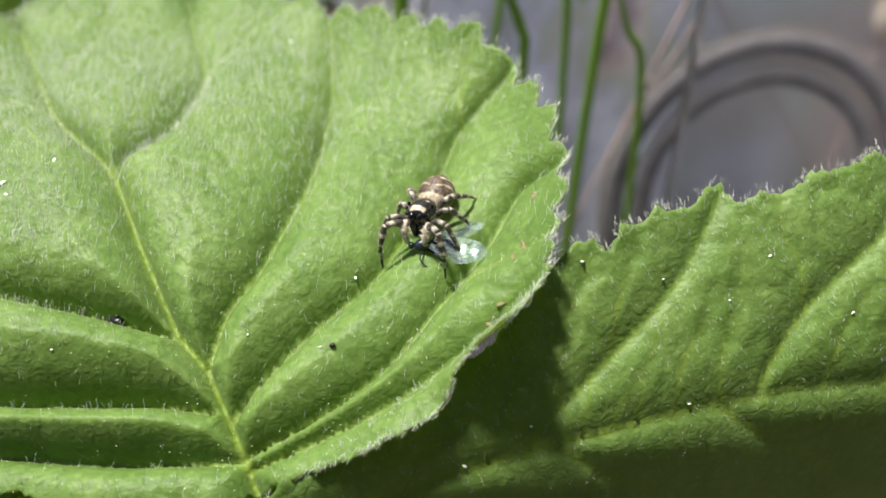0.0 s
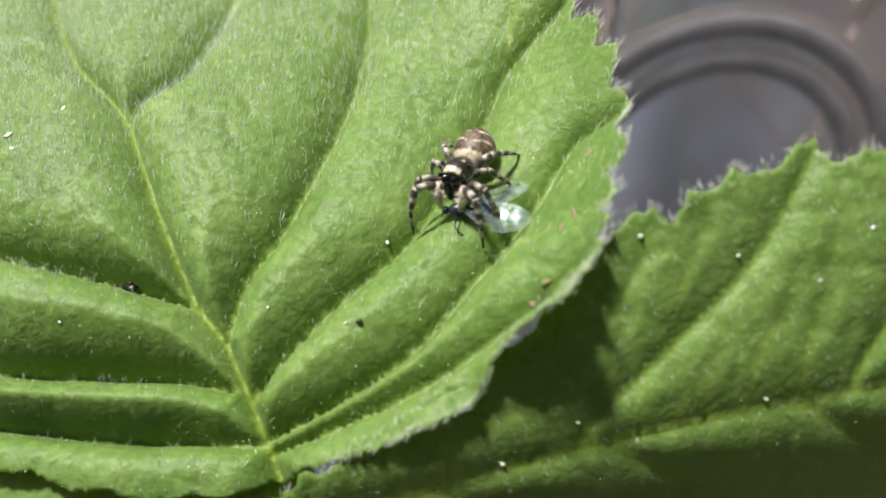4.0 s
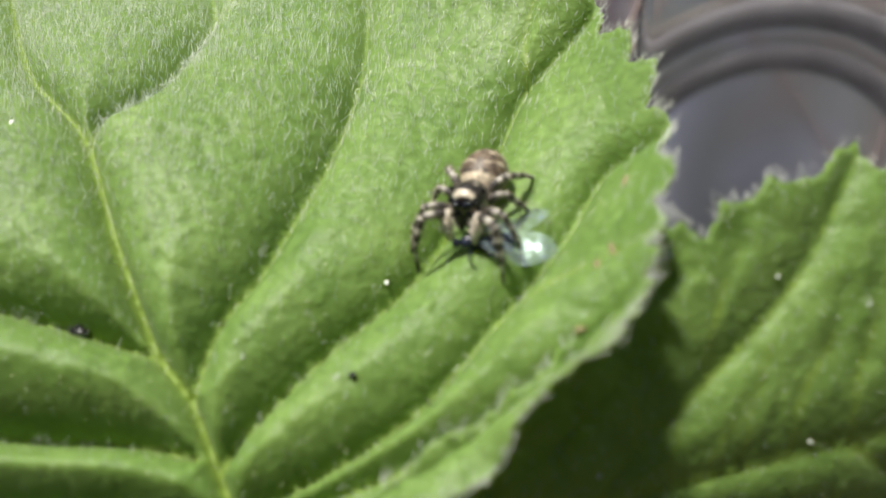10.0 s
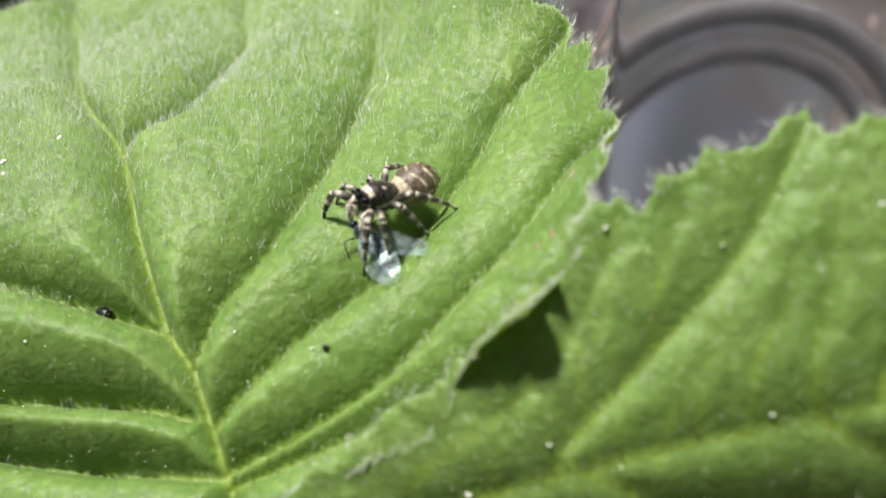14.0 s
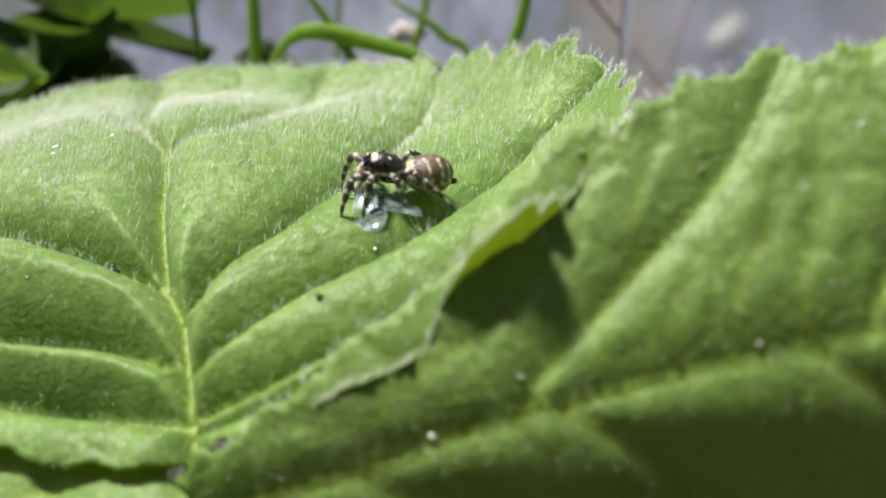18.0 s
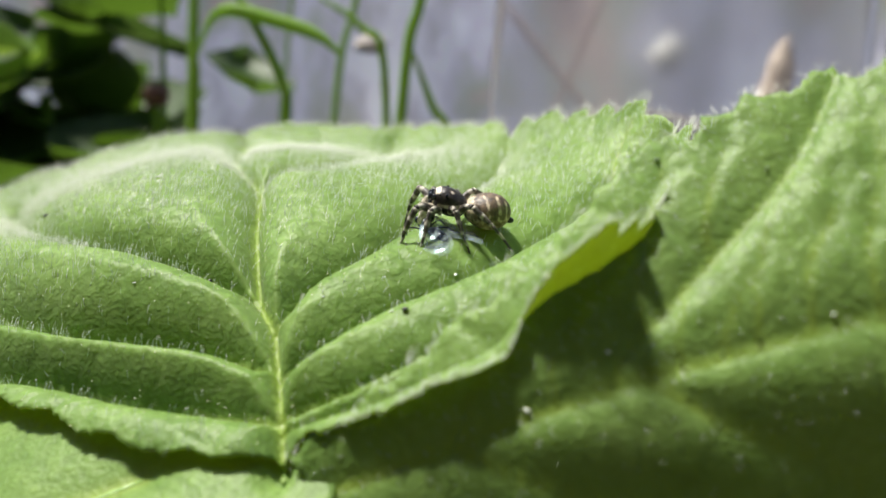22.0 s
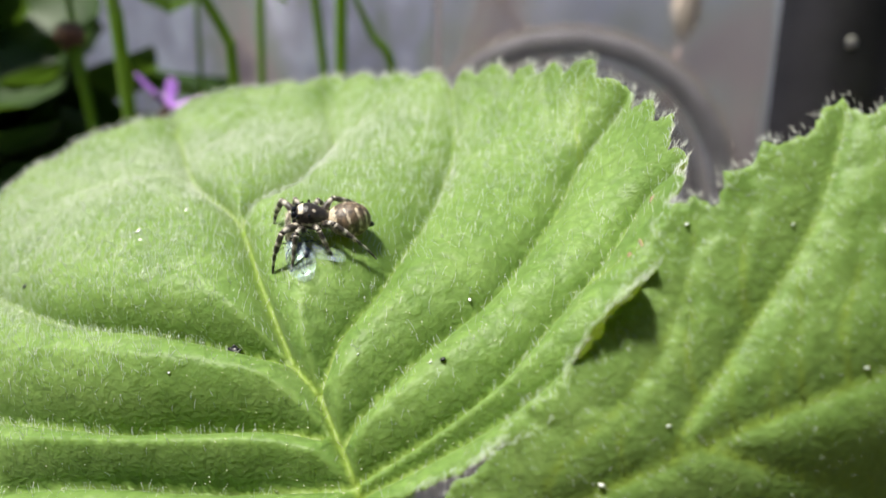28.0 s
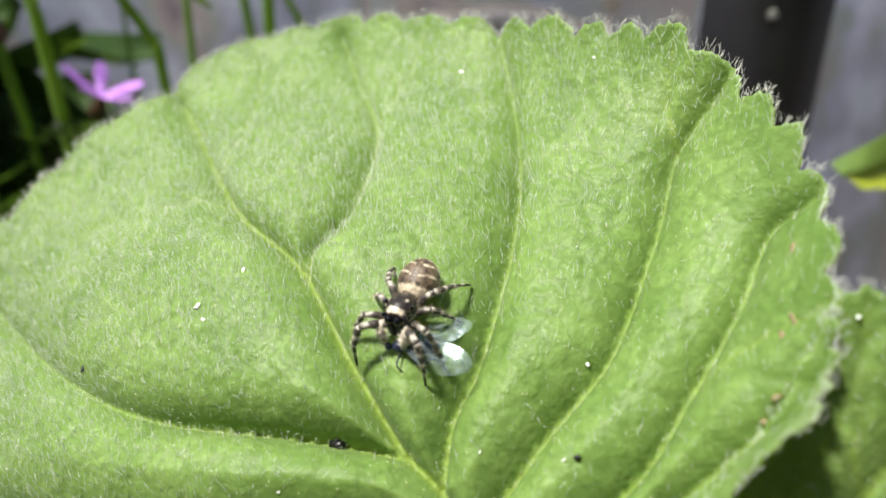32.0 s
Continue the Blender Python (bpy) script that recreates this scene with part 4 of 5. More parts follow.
grass([(-3.0, 12.5, -14), (-3.05, 12.5, -4), (-3.1, 12.5, .5), (-3.14, 12.5, 1.3), (-3.3, 12.6, 6)], .13,
      [(-3.1, 12.5, 1.0), (-2.48, 12.0, 1.62), (-1.6, 12.0, 1.52), (-.91, 12.0, 1.31), (-.5, 12.0, 1.0)])
grass([(0, 13, -14), (.05, 13, -4), (.16, 13, .95), (.37, 13, 2.27), (.9, 13, 6)], .105)
grass([(-1.1, 12, -14), (-1.2, 12, -4), (-1.33, 12, -.03), (-1.4, 12, .56), (-1.93, 12, 1.5), (-2.6, 12, 2.4)], .095)
grass([(-1.5, 14, -14), (-1.4, 14, -4), (-1.26, 14, .93), (-1.0, 14, 2.46), (-.8, 14, 6)], .075)
grass([(-.1, 13.5, -14), (-.12, 13.5, -4), (-.3, 13.5, .9), (-.77, 13.5, 1.74), (-1.5, 13.5, 2.2)], .085)
grass([(1.0, 13, -14), (1.1, 13, -4), (.95, 13, -.3), (.61, 13, .48), (.2, 13, 1.4)], .085)
grass([(-2.4, 14.5, -14), (-2.5, 14.5, -4), (-2.45, 14.5, .5), (-2.2, 14.5, 5)], .05)
grass([(-3.9, 13.4, -14), (-3.9, 13.4, -4), (-4.1, 13.4, .4), (-4.5, 13.4, 5)], .07)


def flower():
    root = new("flower", None)
    root.matrix_world = at(-2.72, 13.3, -.72, 0, 24, 0)
    root.empty_display_size = 0.005
    tagged(root, "small pink purple wildflower on a thin stem", "flower")
    for k in range(5):
        part("petal", ball("petal", (.17, .42, .03), lambda x, y, z: (x * (.6 + .4 * y), y, z + .6 * y * y), 12, 8), PETAL, root, m=at(0, 0, 0, 25, 0, 72 * k + 20) @ at(0, .33, 0))
    part("calyx", ball("calyx", (.14, .14, .25), None, 12, 8), SEPAL, root, m=at(0, 0, -.2))
    part("stem", tube("stem", spline([(0, 0, -.3), (.1, .1, -4), (.4, .2, -13.4)], 14), [.05], 7), GRASS, root)


flower()


def shrub_leaf(size, seed, width=.38):
    rnd = random.Random(seed)
    n = 12
    verts, faces = [], []
    for i in range(n + 1):
        u = i / n
        w = size * width * math.sin(math.pi * u ** .8) * (1 + .08 * rnd.uniform(-1, 1)) + .01
        for s in (-1, -.5, 0, .5, 1):
            verts.append((s * w * CM, u * size * CM, (-.12 * size * s * s * -1 + .1 * size * math.sin(u * 2.6) * -1) * CM))
    for i in range(n):
        for k in range(4):
            a = i * 5 + k
            faces.append((a, a + 1, a + 6, a + 5))
    return mesh_of("leaf", verts, faces)


def shrub(x, y, z, count, spread, seed, size=(1.6, 3.0)):
    rnd = random.Random(seed)
    root = new("shrub", None)
    root.matrix_world = at(x, y, -14)
    root.empty_display_size = 0.01
    tagged(root, "leafy weed growing beside the leaf, its shade painted into the dark green", "plant")
    part("stem", tube("stem", spline([(0, 0, 0), (.3, .2, 5), (0, 0, z + 14)], 16), [.25, .12], 8), GRASS, root)
    kinds = [shrub_leaf(rnd.uniform(*size), seed + k) for k in range(5)]
    for k in range(count):
        p = (rnd.gauss(0, spread), rnd.gauss(0, spread * .6), z + 14 + rnd.gauss(-1.0, spread * .8))
        part("leaf", kinds[k % 5], SHADED, root, m=at(*p, rnd.uniform(-50, 40), rnd.uniform(-40, 40), rnd.uniform(0, 360)))


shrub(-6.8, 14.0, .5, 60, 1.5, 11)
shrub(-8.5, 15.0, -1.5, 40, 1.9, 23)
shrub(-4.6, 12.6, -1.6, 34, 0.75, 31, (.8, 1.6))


def weed(label, mat, stem, leaves):
    """A thin stem from the soil with leaves of given base, size and turn."""
    root = new("weed", None)
    root.matrix_world = at(*stem[0])
    root.empty_display_size = 0.01
    tagged(root, label, "plant")
    inv = np.array(stem[0])
    part("stem", tube("stem", spline([np.array(p) - inv for p in stem], 20), [.09, .05], 8), GRASS, root)
    for k, (p, size, turn, width) in enumerate(leaves):
        q = np.array(p) - inv
        part("leaf", shrub_leaf(size, 50 + k, width), mat, root, m=at(*q, *turn))


weed("weed with one pale sunlit leaf", GRASS, [(-7.9, 12.4, -14), (-7.8, 12.4, -5), (-7.3, 12.5, .9)], [((-7.2, 12.5, 1.05), 1.25, (0, -70, -86), .38)])
weed("weed with a long arching green leaf", MUTED, [(-8.86, 13.4, -14), (-8.56, 13.4, -5), (-7.46, 13.2, 2.60)], [((-7.46, 13.2, 2.60), 3.65, (-34, 55, -90), .075)])
weed("dark green leafy weed beside the pipe", LEAF, [(11.26, 11.0, -14), (11.06, 11.0, -5), (10.36, 10.8, -0.82)], [((10.36, 10.8, -0.82), 2.4, (-10, 68, 97), .36)])


def bud():
    root = new("flower_bud", None)
    root.matrix_world = at(-4.04, 13.0, .45)
    root.empty_display_size = 0.003
    tagged(root, "closed dark green and brown flower bud on a stem", "flower bud")
    part("bud", ball("bud", (.24, .2, .2), None, 14, 10, 3, .4), SEPAL, root)
    part("stem", tube("stem", spline([(0, 0, -.1), (.15, .1, -3), (.1, .1, -14.4)], 16), [.05], 7), GRASS, root)


bud()


# ---- what moves ----
LEAF_ROWS = [
    (0, -0.05543, 0.05138, -0.00603, 31.00, -8.68, -16.29),
    (0.5, -0.04606, 0.05112, -0.00075, 30.75, -8.31, -14.27),
    (1, -0.03638, 0.05202, 0.00235, 30.53, -8.65, -14.11),
    (1.5, -0.03182, 0.05324, 0.00041, 30.56, -8.43, -13.45),
    (2, -0.03115, 0.05519, -0.00122, 29.48, -8.87, -12.95),
    (2.5, -0.03011, 0.05811, -0.00144, 29.58, -8.06, -12.78),
    (4.5, -0.02797, 0.05976, 0.00422, 32.16, -6.85, -15.80),
    (5, -0.03073, 0.05870, 0.00376, 31.34, -7.43, -16.27),
    (5.5, -0.03544, 0.05654, 0.00007, 31.75, -8.42, -17.33),
    (6, -0.03665, 0.05436, 0.00094, 29.91, -10.01, -19.27),
    (6.5, -0.03230, 0.05343, 0.00369, 24.54, -12.10, -19.39),
    (7, -0.03292, 0.05688, 0.00185, 23.82, -13.10, -19.31),
    (7.5, -0.03098, 0.06145, 0.00011, 22.89, -13.78, -19.66),
    (8, -0.02774, 0.07106, -0.00392, 23.45, -13.85, -20.43),
    (8.5, -0.02697, 0.08093, -0.00592, 24.72, -11.97, -19.94),
    (9, -0.02575, 0.07865, -0.00500, 27.09, -9.58, -17.39),
    (9.5, -0.02545, 0.07102, -0.00502, 28.39, -7.88, -13.64),
    (10, -0.02461, 0.06825, -0.00486, 30.68, -6.49, -12.68),
    (10.5, -0.03020, 0.06603, 0.00688, 32.42, -4.53, -11.68),
    (11, -0.02812, 0.05940, 0.00971, 32.65, -6.81, -18.67),
    (11.5, -0.02262, 0.04877, 0.01661, 24.10, -5.70, -14.39),
    (12, -0.01851, 0.04165, 0.02358, 20.45, -6.37, -12.49),
    (12.5, -0.01639, 0.04914, 0.01809, 22.81, -6.93, -15.64),
    (13, -0.00986, 0.05774, 0.00579, 24.01, -6.44, -16.39),
    (13.5, -0.01281, 0.06861, -0.00080, 25.26, -7.90, -17.16),
    (14, -0.02793, 0.06564, -0.00451, 28.25, -9.81, -19.82),
    (14.5, -0.02983, 0.06423, -0.00469, 31.45, -11.18, -23.75),
    (16.5, -0.02690, 0.05939, -0.00443, 27.35, -7.79, -22.62),
    (17, -0.02228, 0.05907, -0.00665, 25.89, -6.63, -21.01),
    (17.5, -0.02157, 0.06039, -0.00603, 25.07, -5.84, -19.41),
    (18, -0.02199, 0.06181, -0.00286, 25.25, -6.42, -19.84),
    (18.5, -0.02000, 0.05627, -0.00579, 26.03, -7.85, -18.66),
    (19, -0.01349, 0.05210, -0.00855, 26.51, -8.69, -15.36),
    (19.5, -0.00623, 0.04992, -0.00937, 27.12, -9.02, -12.32),
    (20, 0.00481, 0.04733, -0.01138, 27.43, -9.44, -10.51),
    (20.5, 0.00665, 0.05095, -0.01376, 26.67, -8.51, -9.55),
    (21, 0.01017, 0.04962, -0.01381, 26.78, -8.05, -10.02),
    (21.5, 0.01300, 0.05101, -0.01571, 25.97, -6.94, -10.93),
    (22, 0.01274, 0.05204, -0.01588, 25.21, -6.26, -13.00),
    (22.5, 0.01252, 0.05093, -0.01416, 25.08, -6.30, -15.98),
    (23, 0.01426, 0.05189, -0.01495, 24.71, -5.75, -17.57),
    (23.5, 0.01800, 0.05184, -0.01493, 23.24, -4.21, -16.64),
    (24, 0.02090, 0.05184, -0.01465, 22.73, -3.22, -16.45),
    (24.5, 0.01893, 0.05542, -0.01537, 21.48, -2.01, -16.51),
    (25, 0.01627, 0.05777, -0.01569, 20.87, -1.53, -16.36),
    (25.5, 0.01469, 0.05783, -0.01748, 20.60, -4.71, -16.15),
    (27.5, 0.00608, 0.04853, -0.01159, 20.37, -9.81, -13.31),
    (28, 0.00599, 0.04643, -0.00866, 23.87, -12.65, -15.41),
    (28.5, 0.00345, 0.04643, -0.00657, 24.61, -14.76, -19.00),
    (29, 0.00431, 0.04473, -0.00473, 24.17, -14.85, -19.10),
    (29.5, 0.00630, 0.04491, -0.00319, 24.01, -14.55, -18.78),
    (30, 0.00607, 0.04660, -0.00295, 24.09, -14.48, -19.29),
    (30.5, 0.00879, 0.04804, -0.00303, 24.56, -14.93, -19.17),
    (31, 0.01248, 0.04292, 0.00144, 25.10, -15.82, -18.66),
    (31.5, 0.01267, 0.04555, -0.00032, 27.17, -16.24, -18.85),
    (32, 0.01919, 0.03700, 0.00251, 30.44, -17.18, -16.69),
]
SIDE_ROWS = [
    (0, -0.04918, 0.04290, -0.01458, 28.53, -2.50, -14.88),
    (0.5, -0.03955, 0.04269, -0.00926, 28.78, -2.77, -13.91),
    (1, -0.02975, 0.04340, -0.00604, 29.06, -3.77, -14.79),
    (1.5, -0.02518, 0.04471, -0.00802, 28.92, -3.61, -13.85),
    (2, -0.02447, 0.04652, -0.00949, 27.69, -4.13, -13.16),
    (2.5, -0.02359, 0.04951, -0.00984, 27.63, -3.38, -12.70),
    (4.5, -0.02180, 0.05136, -0.00506, 30.13, -2.43, -16.25),
    (5, -0.02471, 0.05045, -0.00548, 29.61, -2.10, -16.21),
    (5.5, -0.02914, 0.04834, -0.00922, 30.13, -3.53, -16.75),
    (6, -0.03074, 0.04623, -0.00783, 28.81, -3.33, -17.34),
    (6.5, -0.02644, 0.04357, -0.00422, 26.04, -8.61, -19.20),
    (7, -0.02680, 0.04710, -0.00580, 24.96, -10.43, -19.57),
    (7.5, -0.02477, 0.05152, -0.00725, 24.32, -12.22, -20.38),
    (8, -0.02153, 0.06105, -0.01134, 24.85, -12.58, -21.56),
    (8.5, -0.02090, 0.07126, -0.01381, 26.19, -10.79, -20.21),
    (9, -0.01959, 0.06994, -0.01358, 26.76, -7.37, -16.14),
    (9.5, -0.01939, 0.06252, -0.01337, 27.11, -3.58, -11.02),
    (10, -0.01879, 0.06044, -0.01361, 30.04, -1.36, -9.22),
    (10.5, -0.02399, 0.05819, -0.00275, 30.42, -1.53, -11.18),
    (11, -0.02149, 0.05074, 0.00104, 34.01, -6.81, -15.11),
    (11.5, -0.01614, 0.03860, 0.00884, 24.34, -6.71, -12.97),
    (12, -0.01220, 0.03168, 0.01592, 21.19, -7.10, -13.62),
    (12.5, -0.01014, 0.03925, 0.01021, 22.54, -7.79, -17.62),
    (13, -0.00342, 0.04757, -0.00269, 22.86, -9.21, -19.27),
    (13.5, -0.00677, 0.05873, -0.00915, 22.88, -7.99, -19.45),
    (14, -0.02221, 0.05577, -0.01248, 27.07, -9.94, -23.09),
    (14.5, -0.02429, 0.05390, -0.01360, 28.59, -12.36, -23.61),
    (16.5, -0.02161, 0.04906, -0.01340, 33.63, -8.40, -23.87),
    (17, -0.01737, 0.04908, -0.01553, 30.10, -7.07, -18.47),
    (17.5, -0.01673, 0.05043, -0.01499, 31.02, -7.34, -17.55),
    (18, -0.01755, 0.05147, -0.01167, 30.40, -6.36, -17.31),
    (18.5, -0.01554, 0.04584, -0.01437, 29.63, -6.66, -14.25),
    (19, -0.00820, 0.04193, -0.01697, 30.03, -7.14, -11.62),
    (19.5, 0.00009, 0.04009, -0.01758, 30.90, -7.75, -9.63),
    (20, 0.01185, 0.03767, -0.01937, 31.30, -7.85, -8.90),
    (20.5, 0.01363, 0.04206, -0.02170, 31.89, -7.59, -7.22),
    (21, 0.01713, 0.04134, -0.02214, 30.70, -8.85, -8.05),
    (21.5, 0.01988, 0.04269, -0.02416, 28.40, -10.75, -10.20),
    (22, 0.01932, 0.04344, -0.02446, 26.01, -11.93, -12.81),
    (22.5, 0.01852, 0.04202, -0.02291, 24.73, -12.76, -15.44),
    (23, 0.02009, 0.04280, -0.02363, 23.03, -13.06, -17.67),
    (23.5, 0.02394, 0.04262, -0.02384, 20.81, -13.37, -17.74),
    (24, 0.02700, 0.04264, -0.02364, 18.58, -14.23, -18.70),
    (24.5, 0.02472, 0.04609, -0.02438, 15.95, -14.96, -19.07),
    (25, 0.02190, 0.04833, -0.02461, 15.29, -15.26, -19.95),
    (25.5, 0.02084, 0.04825, -0.02570, 14.44, -17.31, -20.31),
    (27.5, 0.01319, 0.03841, -0.01975, 24.60, -15.24, -14.89),
    (28, 0.01368, 0.03575, -0.01707, 27.56, -16.32, -17.21),
    (28.5, 0.01025, 0.03608, -0.01415, 26.59, -16.59, -20.03),
    (29, 0.01085, 0.03457, -0.01205, 25.18, -15.56, -19.74),
    (29.5, 0.01275, 0.03486, -0.01054, 24.45, -14.42, -19.33),
    (30, 0.01242, 0.03655, -0.01025, 24.32, -13.98, -19.82),
    (30.5, 0.01524, 0.03803, -0.01036, 24.65, -13.88, -19.88),
    (31, 0.01916, 0.03292, -0.00598, 25.11, -13.80, -19.82),
    (31.5, 0.01956, 0.03591, -0.00773, 27.17, -15.01, -19.50),
    (32, 0.02682, 0.02814, -0.00504, 30.44, -16.27, -17.11),
]
SPIDER_ROWS = [
    (0, -0.03665, 0.05657, 0.00007, -27.98, 4.32, 148.69),
    (0.5, -0.02742, 0.05697, 0.00520, -27.68, 3.74, 150.16),
    (1, -0.01779, 0.05794, 0.00836, -27.60, 3.85, 149.76),
    (1.5, -0.01328, 0.05937, 0.00636, -27.60, 3.35, 149.90),
    (2, -0.01267, 0.06155, 0.00467, -26.74, 3.81, 149.75),
    (2.5, -0.01157, 0.06449, 0.00422, -26.61, 2.74, 149.41),
    (4.5, -0.00948, 0.06511, 0.00992, -28.43, 2.49, 151.52),
    (5, -0.01224, 0.06400, 0.00949, -27.71, 3.58, 151.78),
    (5.5, -0.01699, 0.06154, 0.00615, -28.23, 4.81, 151.53),
    (6, -0.01813, 0.05891, 0.00715, -26.66, 7.05, 150.25),
    (6.5, -0.01374, 0.05824, 0.00952, -21.65, 10.33, 150.67),
    (7, -0.01444, 0.06180, 0.00782, -20.95, 11.69, 151.53),
    (7.5, -0.01251, 0.06634, 0.00610, -19.96, 12.73, 151.99),
    (8, -0.00925, 0.07573, 0.00219, -20.33, 12.97, 152.09),
    (8.5, -0.00839, 0.08563, -0.00010, -21.48, 10.72, 151.91),
    (9, -0.00726, 0.08399, 0.00059, -23.57, 7.78, 153.86),
    (9.5, -0.00723, 0.07744, 0.00032, -24.66, 5.64, 156.97),
    (10, -0.00643, 0.07480, 0.00050, -26.74, 3.61, 157.34),
    (10.5, -0.01322, 0.07274, 0.01175, -27.88, 3.21, 166.78),
    (11, -0.01194, 0.06389, 0.01484, -20.12, 20.92, -161.93),
    (11.5, -0.00668, 0.05483, 0.02003, -13.95, 14.68, -156.56),
    (12, -0.00360, 0.04910, 0.02666, -14.73, -7.41, 135.23),
    (12.5, -0.00123, 0.05581, 0.02175, -17.11, -7.94, 133.67),
    (13, 0.00536, 0.06428, 0.00959, -17.99, -8.72, 134.17),
    (13.5, 0.00228, 0.07481, 0.00350, -19.09, -9.76, 129.04),
    (14, -0.01291, 0.07097, 0.00069, -21.80, -11.73, 122.73),
    (14.5, -0.01483, 0.06833, 0.00129, -24.15, -14.66, 115.43),
    (16.5, -0.01135, 0.06429, 0.00030, -19.43, -13.14, 118.41),
    (17, -0.00703, 0.06476, -0.00235, -15.41, -15.49, 112.59),
    (17.5, -0.00673, 0.06686, -0.00197, -11.78, -17.33, 106.73),
    (18, -0.00755, 0.06857, 0.00147, -9.06, -19.00, 97.66),
    (18.5, -0.00636, 0.06322, -0.00112, -9.49, -19.82, 96.79),
    (19, -0.00092, 0.05933, -0.00385, -10.81, -20.08, 101.99),
    (19.5, 0.00578, 0.05791, -0.00445, -10.99, -20.63, 104.55),
    (20, 0.01640, 0.05582, -0.00629, -11.10, -20.88, 105.81),
    (20.5, 0.01809, 0.05978, -0.00892, -9.44, -20.75, 105.41),
    (21, 0.02160, 0.05847, -0.00898, -8.61, -21.17, 104.01),
    (21.5, 0.02470, 0.05973, -0.01121, -7.30, -20.82, 102.88),
    (22, 0.02483, 0.06040, -0.01162, -6.45, -20.34, 100.78),
    (22.5, 0.02504, 0.05869, -0.00991, -6.55, -20.15, 98.17),
    (23, 0.02704, 0.05934, -0.01085, -5.98, -19.99, 96.70),
    (23.5, 0.03081, 0.05957, -0.01136, -3.98, -19.23, 97.19),
    (24, 0.03377, 0.05965, -0.01135, -2.92, -19.13, 97.36),
    (24.5, 0.03191, 0.06329, -0.01251, -1.34, -18.44, 97.10),
    (25, 0.02927, 0.06573, -0.01304, -0.73, -18.05, 97.39),
    (25.5, 0.02741, 0.06590, -0.01430, -4.17, -16.42, 100.58),
    (27.5, 0.01239, 0.05933, -0.00693, -6.86, -14.48, 109.14),
    (28, 0.00777, 0.05611, -0.00345, -8.63, -19.04, 97.82),
    (28.5, 0.00543, 0.05529, -0.00154, -16.81, -15.06, 113.67),
    (29, 0.00623, 0.05323, 0.00008, -21.90, -5.00, 141.68),
    (29.5, 0.00811, 0.05344, 0.00160, -22.02, -3.38, 146.53),
    (30, 0.00801, 0.05506, 0.00184, -22.13, -3.34, 146.43),
    (30.5, 0.01069, 0.05643, 0.00180, -22.72, -2.87, 147.07),
    (31, 0.01426, 0.05126, 0.00632, -23.48, -1.99, 148.12),
    (31.5, 0.01435, 0.05370, 0.00483, -25.55, -1.86, 148.94),
    (32, 0.02032, 0.04493, 0.00807, -28.85, -1.40, 152.49),
]
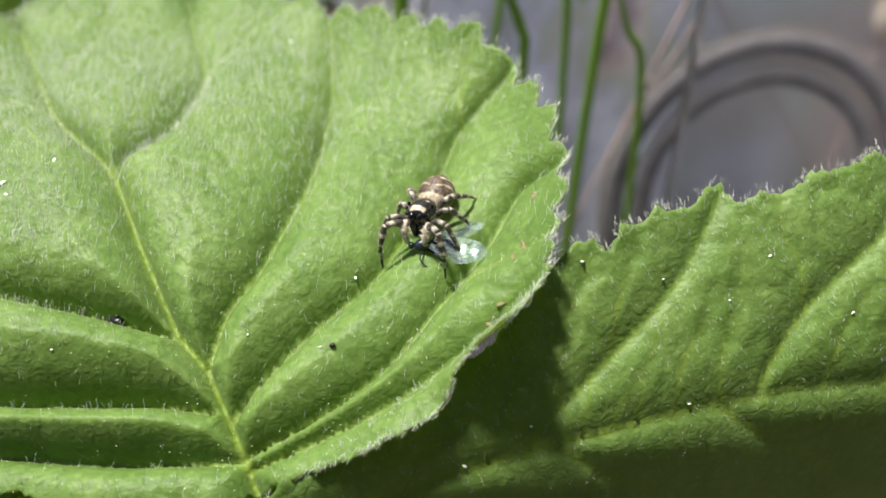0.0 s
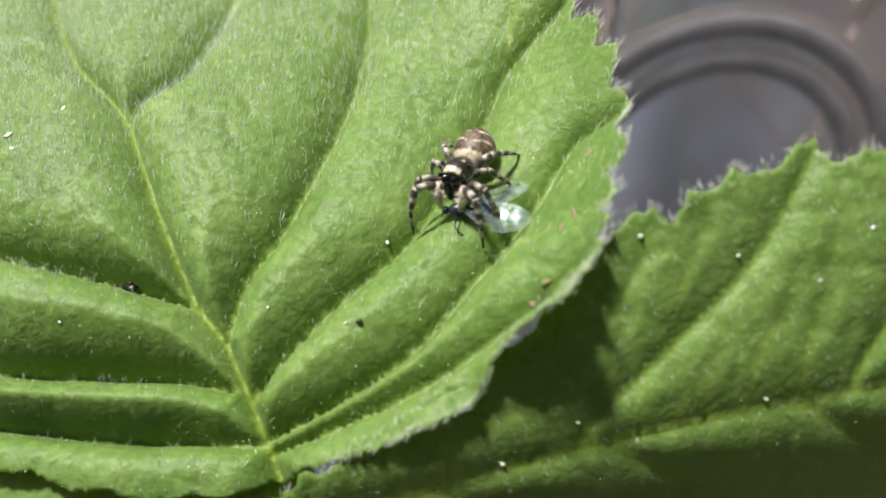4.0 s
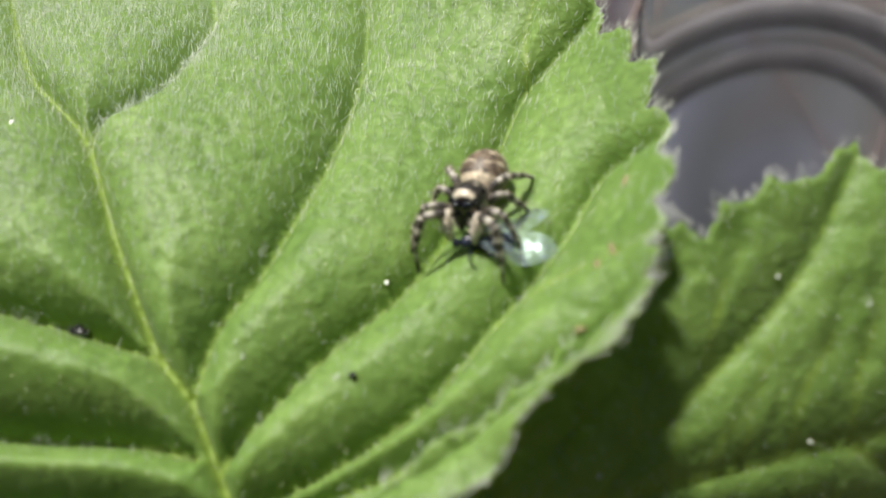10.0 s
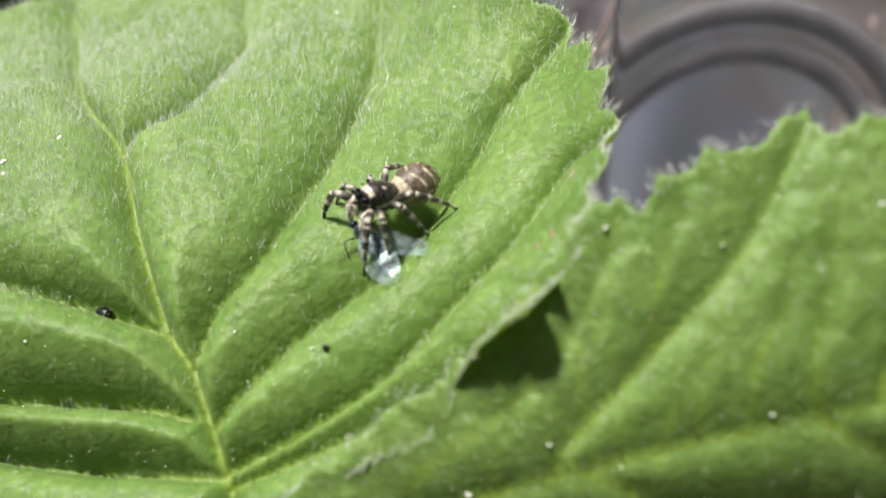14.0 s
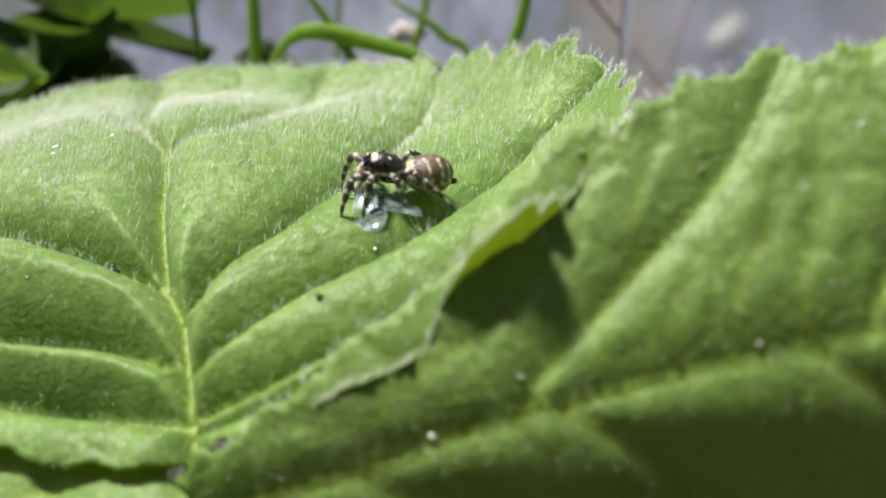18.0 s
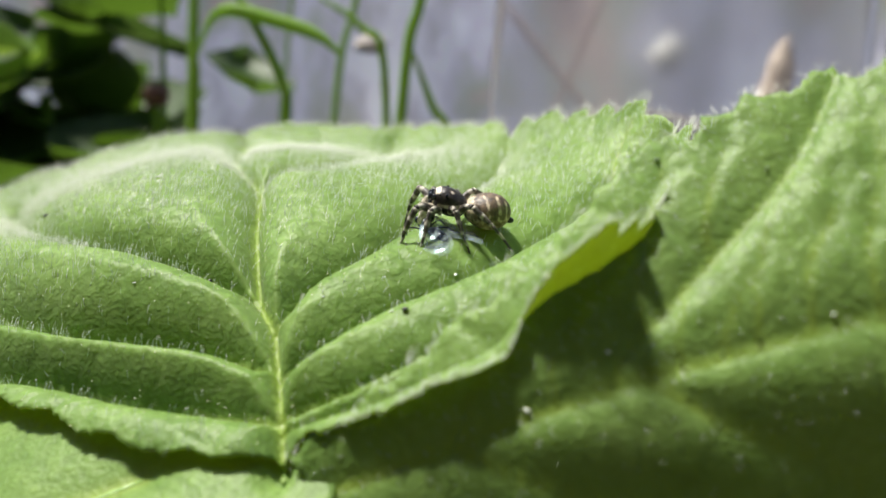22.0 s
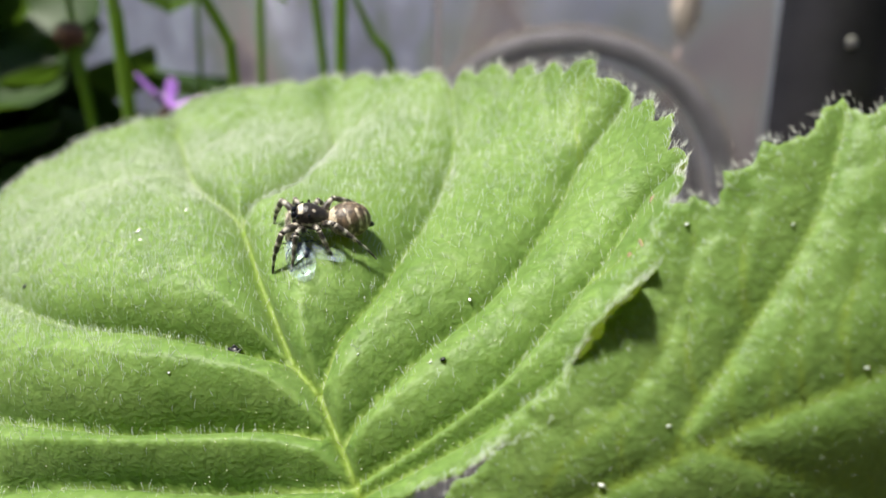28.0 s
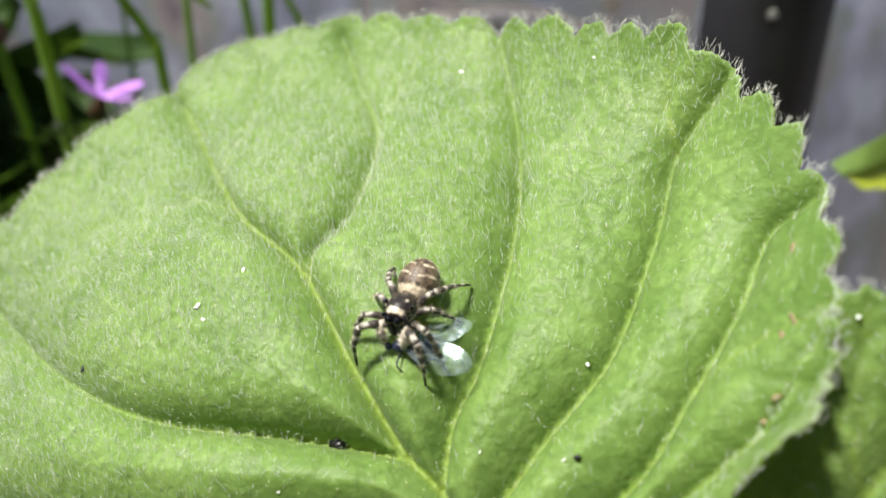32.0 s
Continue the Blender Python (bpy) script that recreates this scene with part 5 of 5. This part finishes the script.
PREY_ROWS = [
    (0, -0.03796, 0.05430, -0.00076, 7.55, 23.93, -94.92),
    (0.5, -0.02868, 0.05467, 0.00439, 6.84, 23.91, -93.76),
    (1, -0.01907, 0.05564, 0.00755, 6.91, 23.79, -94.13),
    (1.5, -0.01455, 0.05708, 0.00556, 6.42, 24.01, -94.20),
    (2, -0.01395, 0.05924, 0.00390, 6.46, 23.04, -94.38),
    (2.5, -0.01288, 0.06220, 0.00346, 5.35, 23.39, -95.16),
    (4.5, -0.01069, 0.06280, 0.00908, 5.96, 25.14, -92.72),
    (5, -0.01344, 0.06166, 0.00868, 6.69, 24.01, -92.20),
    (5.5, -0.01817, 0.05920, 0.00532, 8.16, 23.93, -91.82),
    (6, -0.01936, 0.05657, 0.00639, 9.56, 21.52, -92.71),
    (6.5, -0.01497, 0.05584, 0.00899, 10.29, 15.62, -92.82),
    (7, -0.01563, 0.05938, 0.00733, 11.24, 14.41, -91.84),
    (7.5, -0.01369, 0.06390, 0.00566, 11.75, 13.07, -91.47),
    (8, -0.01042, 0.07329, 0.00173, 12.13, 13.29, -91.21),
    (8.5, -0.00958, 0.08321, -0.00061, 10.57, 15.30, -91.53),
    (9, -0.00837, 0.08155, -0.00002, 8.78, 18.46, -89.77),
    (9.5, -0.00821, 0.07496, -0.00035, 7.26, 20.38, -87.04),
    (10, -0.00741, 0.07235, -0.00027, 6.27, 23.13, -86.87),
    (10.5, -0.01378, 0.07018, 0.01093, 1.19, 26.62, -89.41),
    (11, -0.01095, 0.06137, 0.01441, -6.35, 28.67, -112.76),
    (11.5, -0.00555, 0.05233, 0.01987, -7.13, 20.13, -109.60),
    (12, -0.00555, 0.04717, 0.02645, -14.33, 15.22, -131.57),
    (12.5, -0.00323, 0.05396, 0.02144, -14.44, 17.71, -132.53),
    (13, 0.00337, 0.06242, 0.00924, -14.87, 18.75, -131.34),
    (13.5, 0.00013, 0.07315, 0.00310, -15.53, 20.05, -135.94),
    (14, -0.01523, 0.06961, 0.00016, -16.99, 23.02, -142.37),
    (14.5, -0.01731, 0.06734, 0.00066, -19.56, 25.71, -150.37),
    (16.5, -0.01378, 0.06308, -0.00011, -15.20, 22.24, -137.27),
    (17, -0.00958, 0.06377, -0.00258, -17.41, 19.66, -139.55),
    (17.5, -0.00936, 0.06609, -0.00202, -19.28, 17.65, -141.62),
    (18, -0.01027, 0.06818, 0.00154, -20.88, 16.70, -146.96),
    (18.5, -0.00909, 0.06287, -0.00107, -20.35, 18.22, -144.46),
    (19, -0.00361, 0.05876, -0.00387, -18.70, 20.14, -135.84),
    (19.5, 0.00312, 0.05723, -0.00447, -18.98, 20.63, -133.16),
    (20, 0.01376, 0.05508, -0.00632, -19.03, 20.91, -131.67),
    (20.5, 0.01545, 0.05904, -0.00887, -19.71, 19.60, -131.43),
    (21, 0.01894, 0.05778, -0.00890, -20.42, 19.25, -132.48),
    (21.5, 0.02204, 0.05907, -0.01106, -20.73, 18.10, -132.96),
    (22, 0.02215, 0.05983, -0.01144, -20.70, 17.24, -134.46),
    (22.5, 0.02234, 0.05824, -0.00973, -20.38, 17.28, -136.73),
    (23, 0.02433, 0.05895, -0.01065, -20.47, 16.81, -137.74),
    (23.5, 0.02812, 0.05912, -0.01107, -20.90, 14.91, -136.41),
    (24, 0.03108, 0.05918, -0.01101, -21.36, 14.12, -135.72),
    (24.5, 0.02924, 0.06282, -0.01210, -21.66, 12.59, -135.25),
    (25, 0.02660, 0.06524, -0.01259, -21.64, 11.96, -134.47),
    (25.5, 0.02474, 0.06532, -0.01401, -18.17, 13.60, -131.24),
    (27.5, 0.00982, 0.05839, -0.00676, -16.20, 13.78, -127.73),
    (28, 0.00505, 0.05571, -0.00336, -20.20, 17.02, -143.59),
    (28.5, 0.00289, 0.05427, -0.00183, -13.98, 21.65, -131.49),
    (29, 0.00452, 0.05114, -0.00046, -3.67, 22.03, -104.67),
    (29.5, 0.00659, 0.05122, 0.00105, -2.80, 21.68, -101.34),
    (30, 0.00649, 0.05284, 0.00128, -2.86, 21.79, -101.80),
    (30.5, 0.00921, 0.05420, 0.00122, -2.30, 22.21, -101.32),
    (31, 0.01283, 0.04900, 0.00570, -1.26, 22.63, -100.23),
    (31.5, 0.01297, 0.05144, 0.00412, -0.45, 24.55, -99.48),
    (32, 0.01910, 0.04263, 0.00720, 1.21, 27.49, -95.61),
]


def motions():
    moved = lambda rows: [(t, pose(*v)) for t, *v in rows]
    walk(LARGE, moved(LEAF_ROWS))
    walk(LOW, moved(LEAF_ROWS))
    walk(SIDE, [(t, pose(*v) @ TURN) for t, *v in SIDE_ROWS])
    walk(SPIDER, moved(SPIDER_ROWS))
    walk(PREY, moved(PREY_ROWS))


motions()
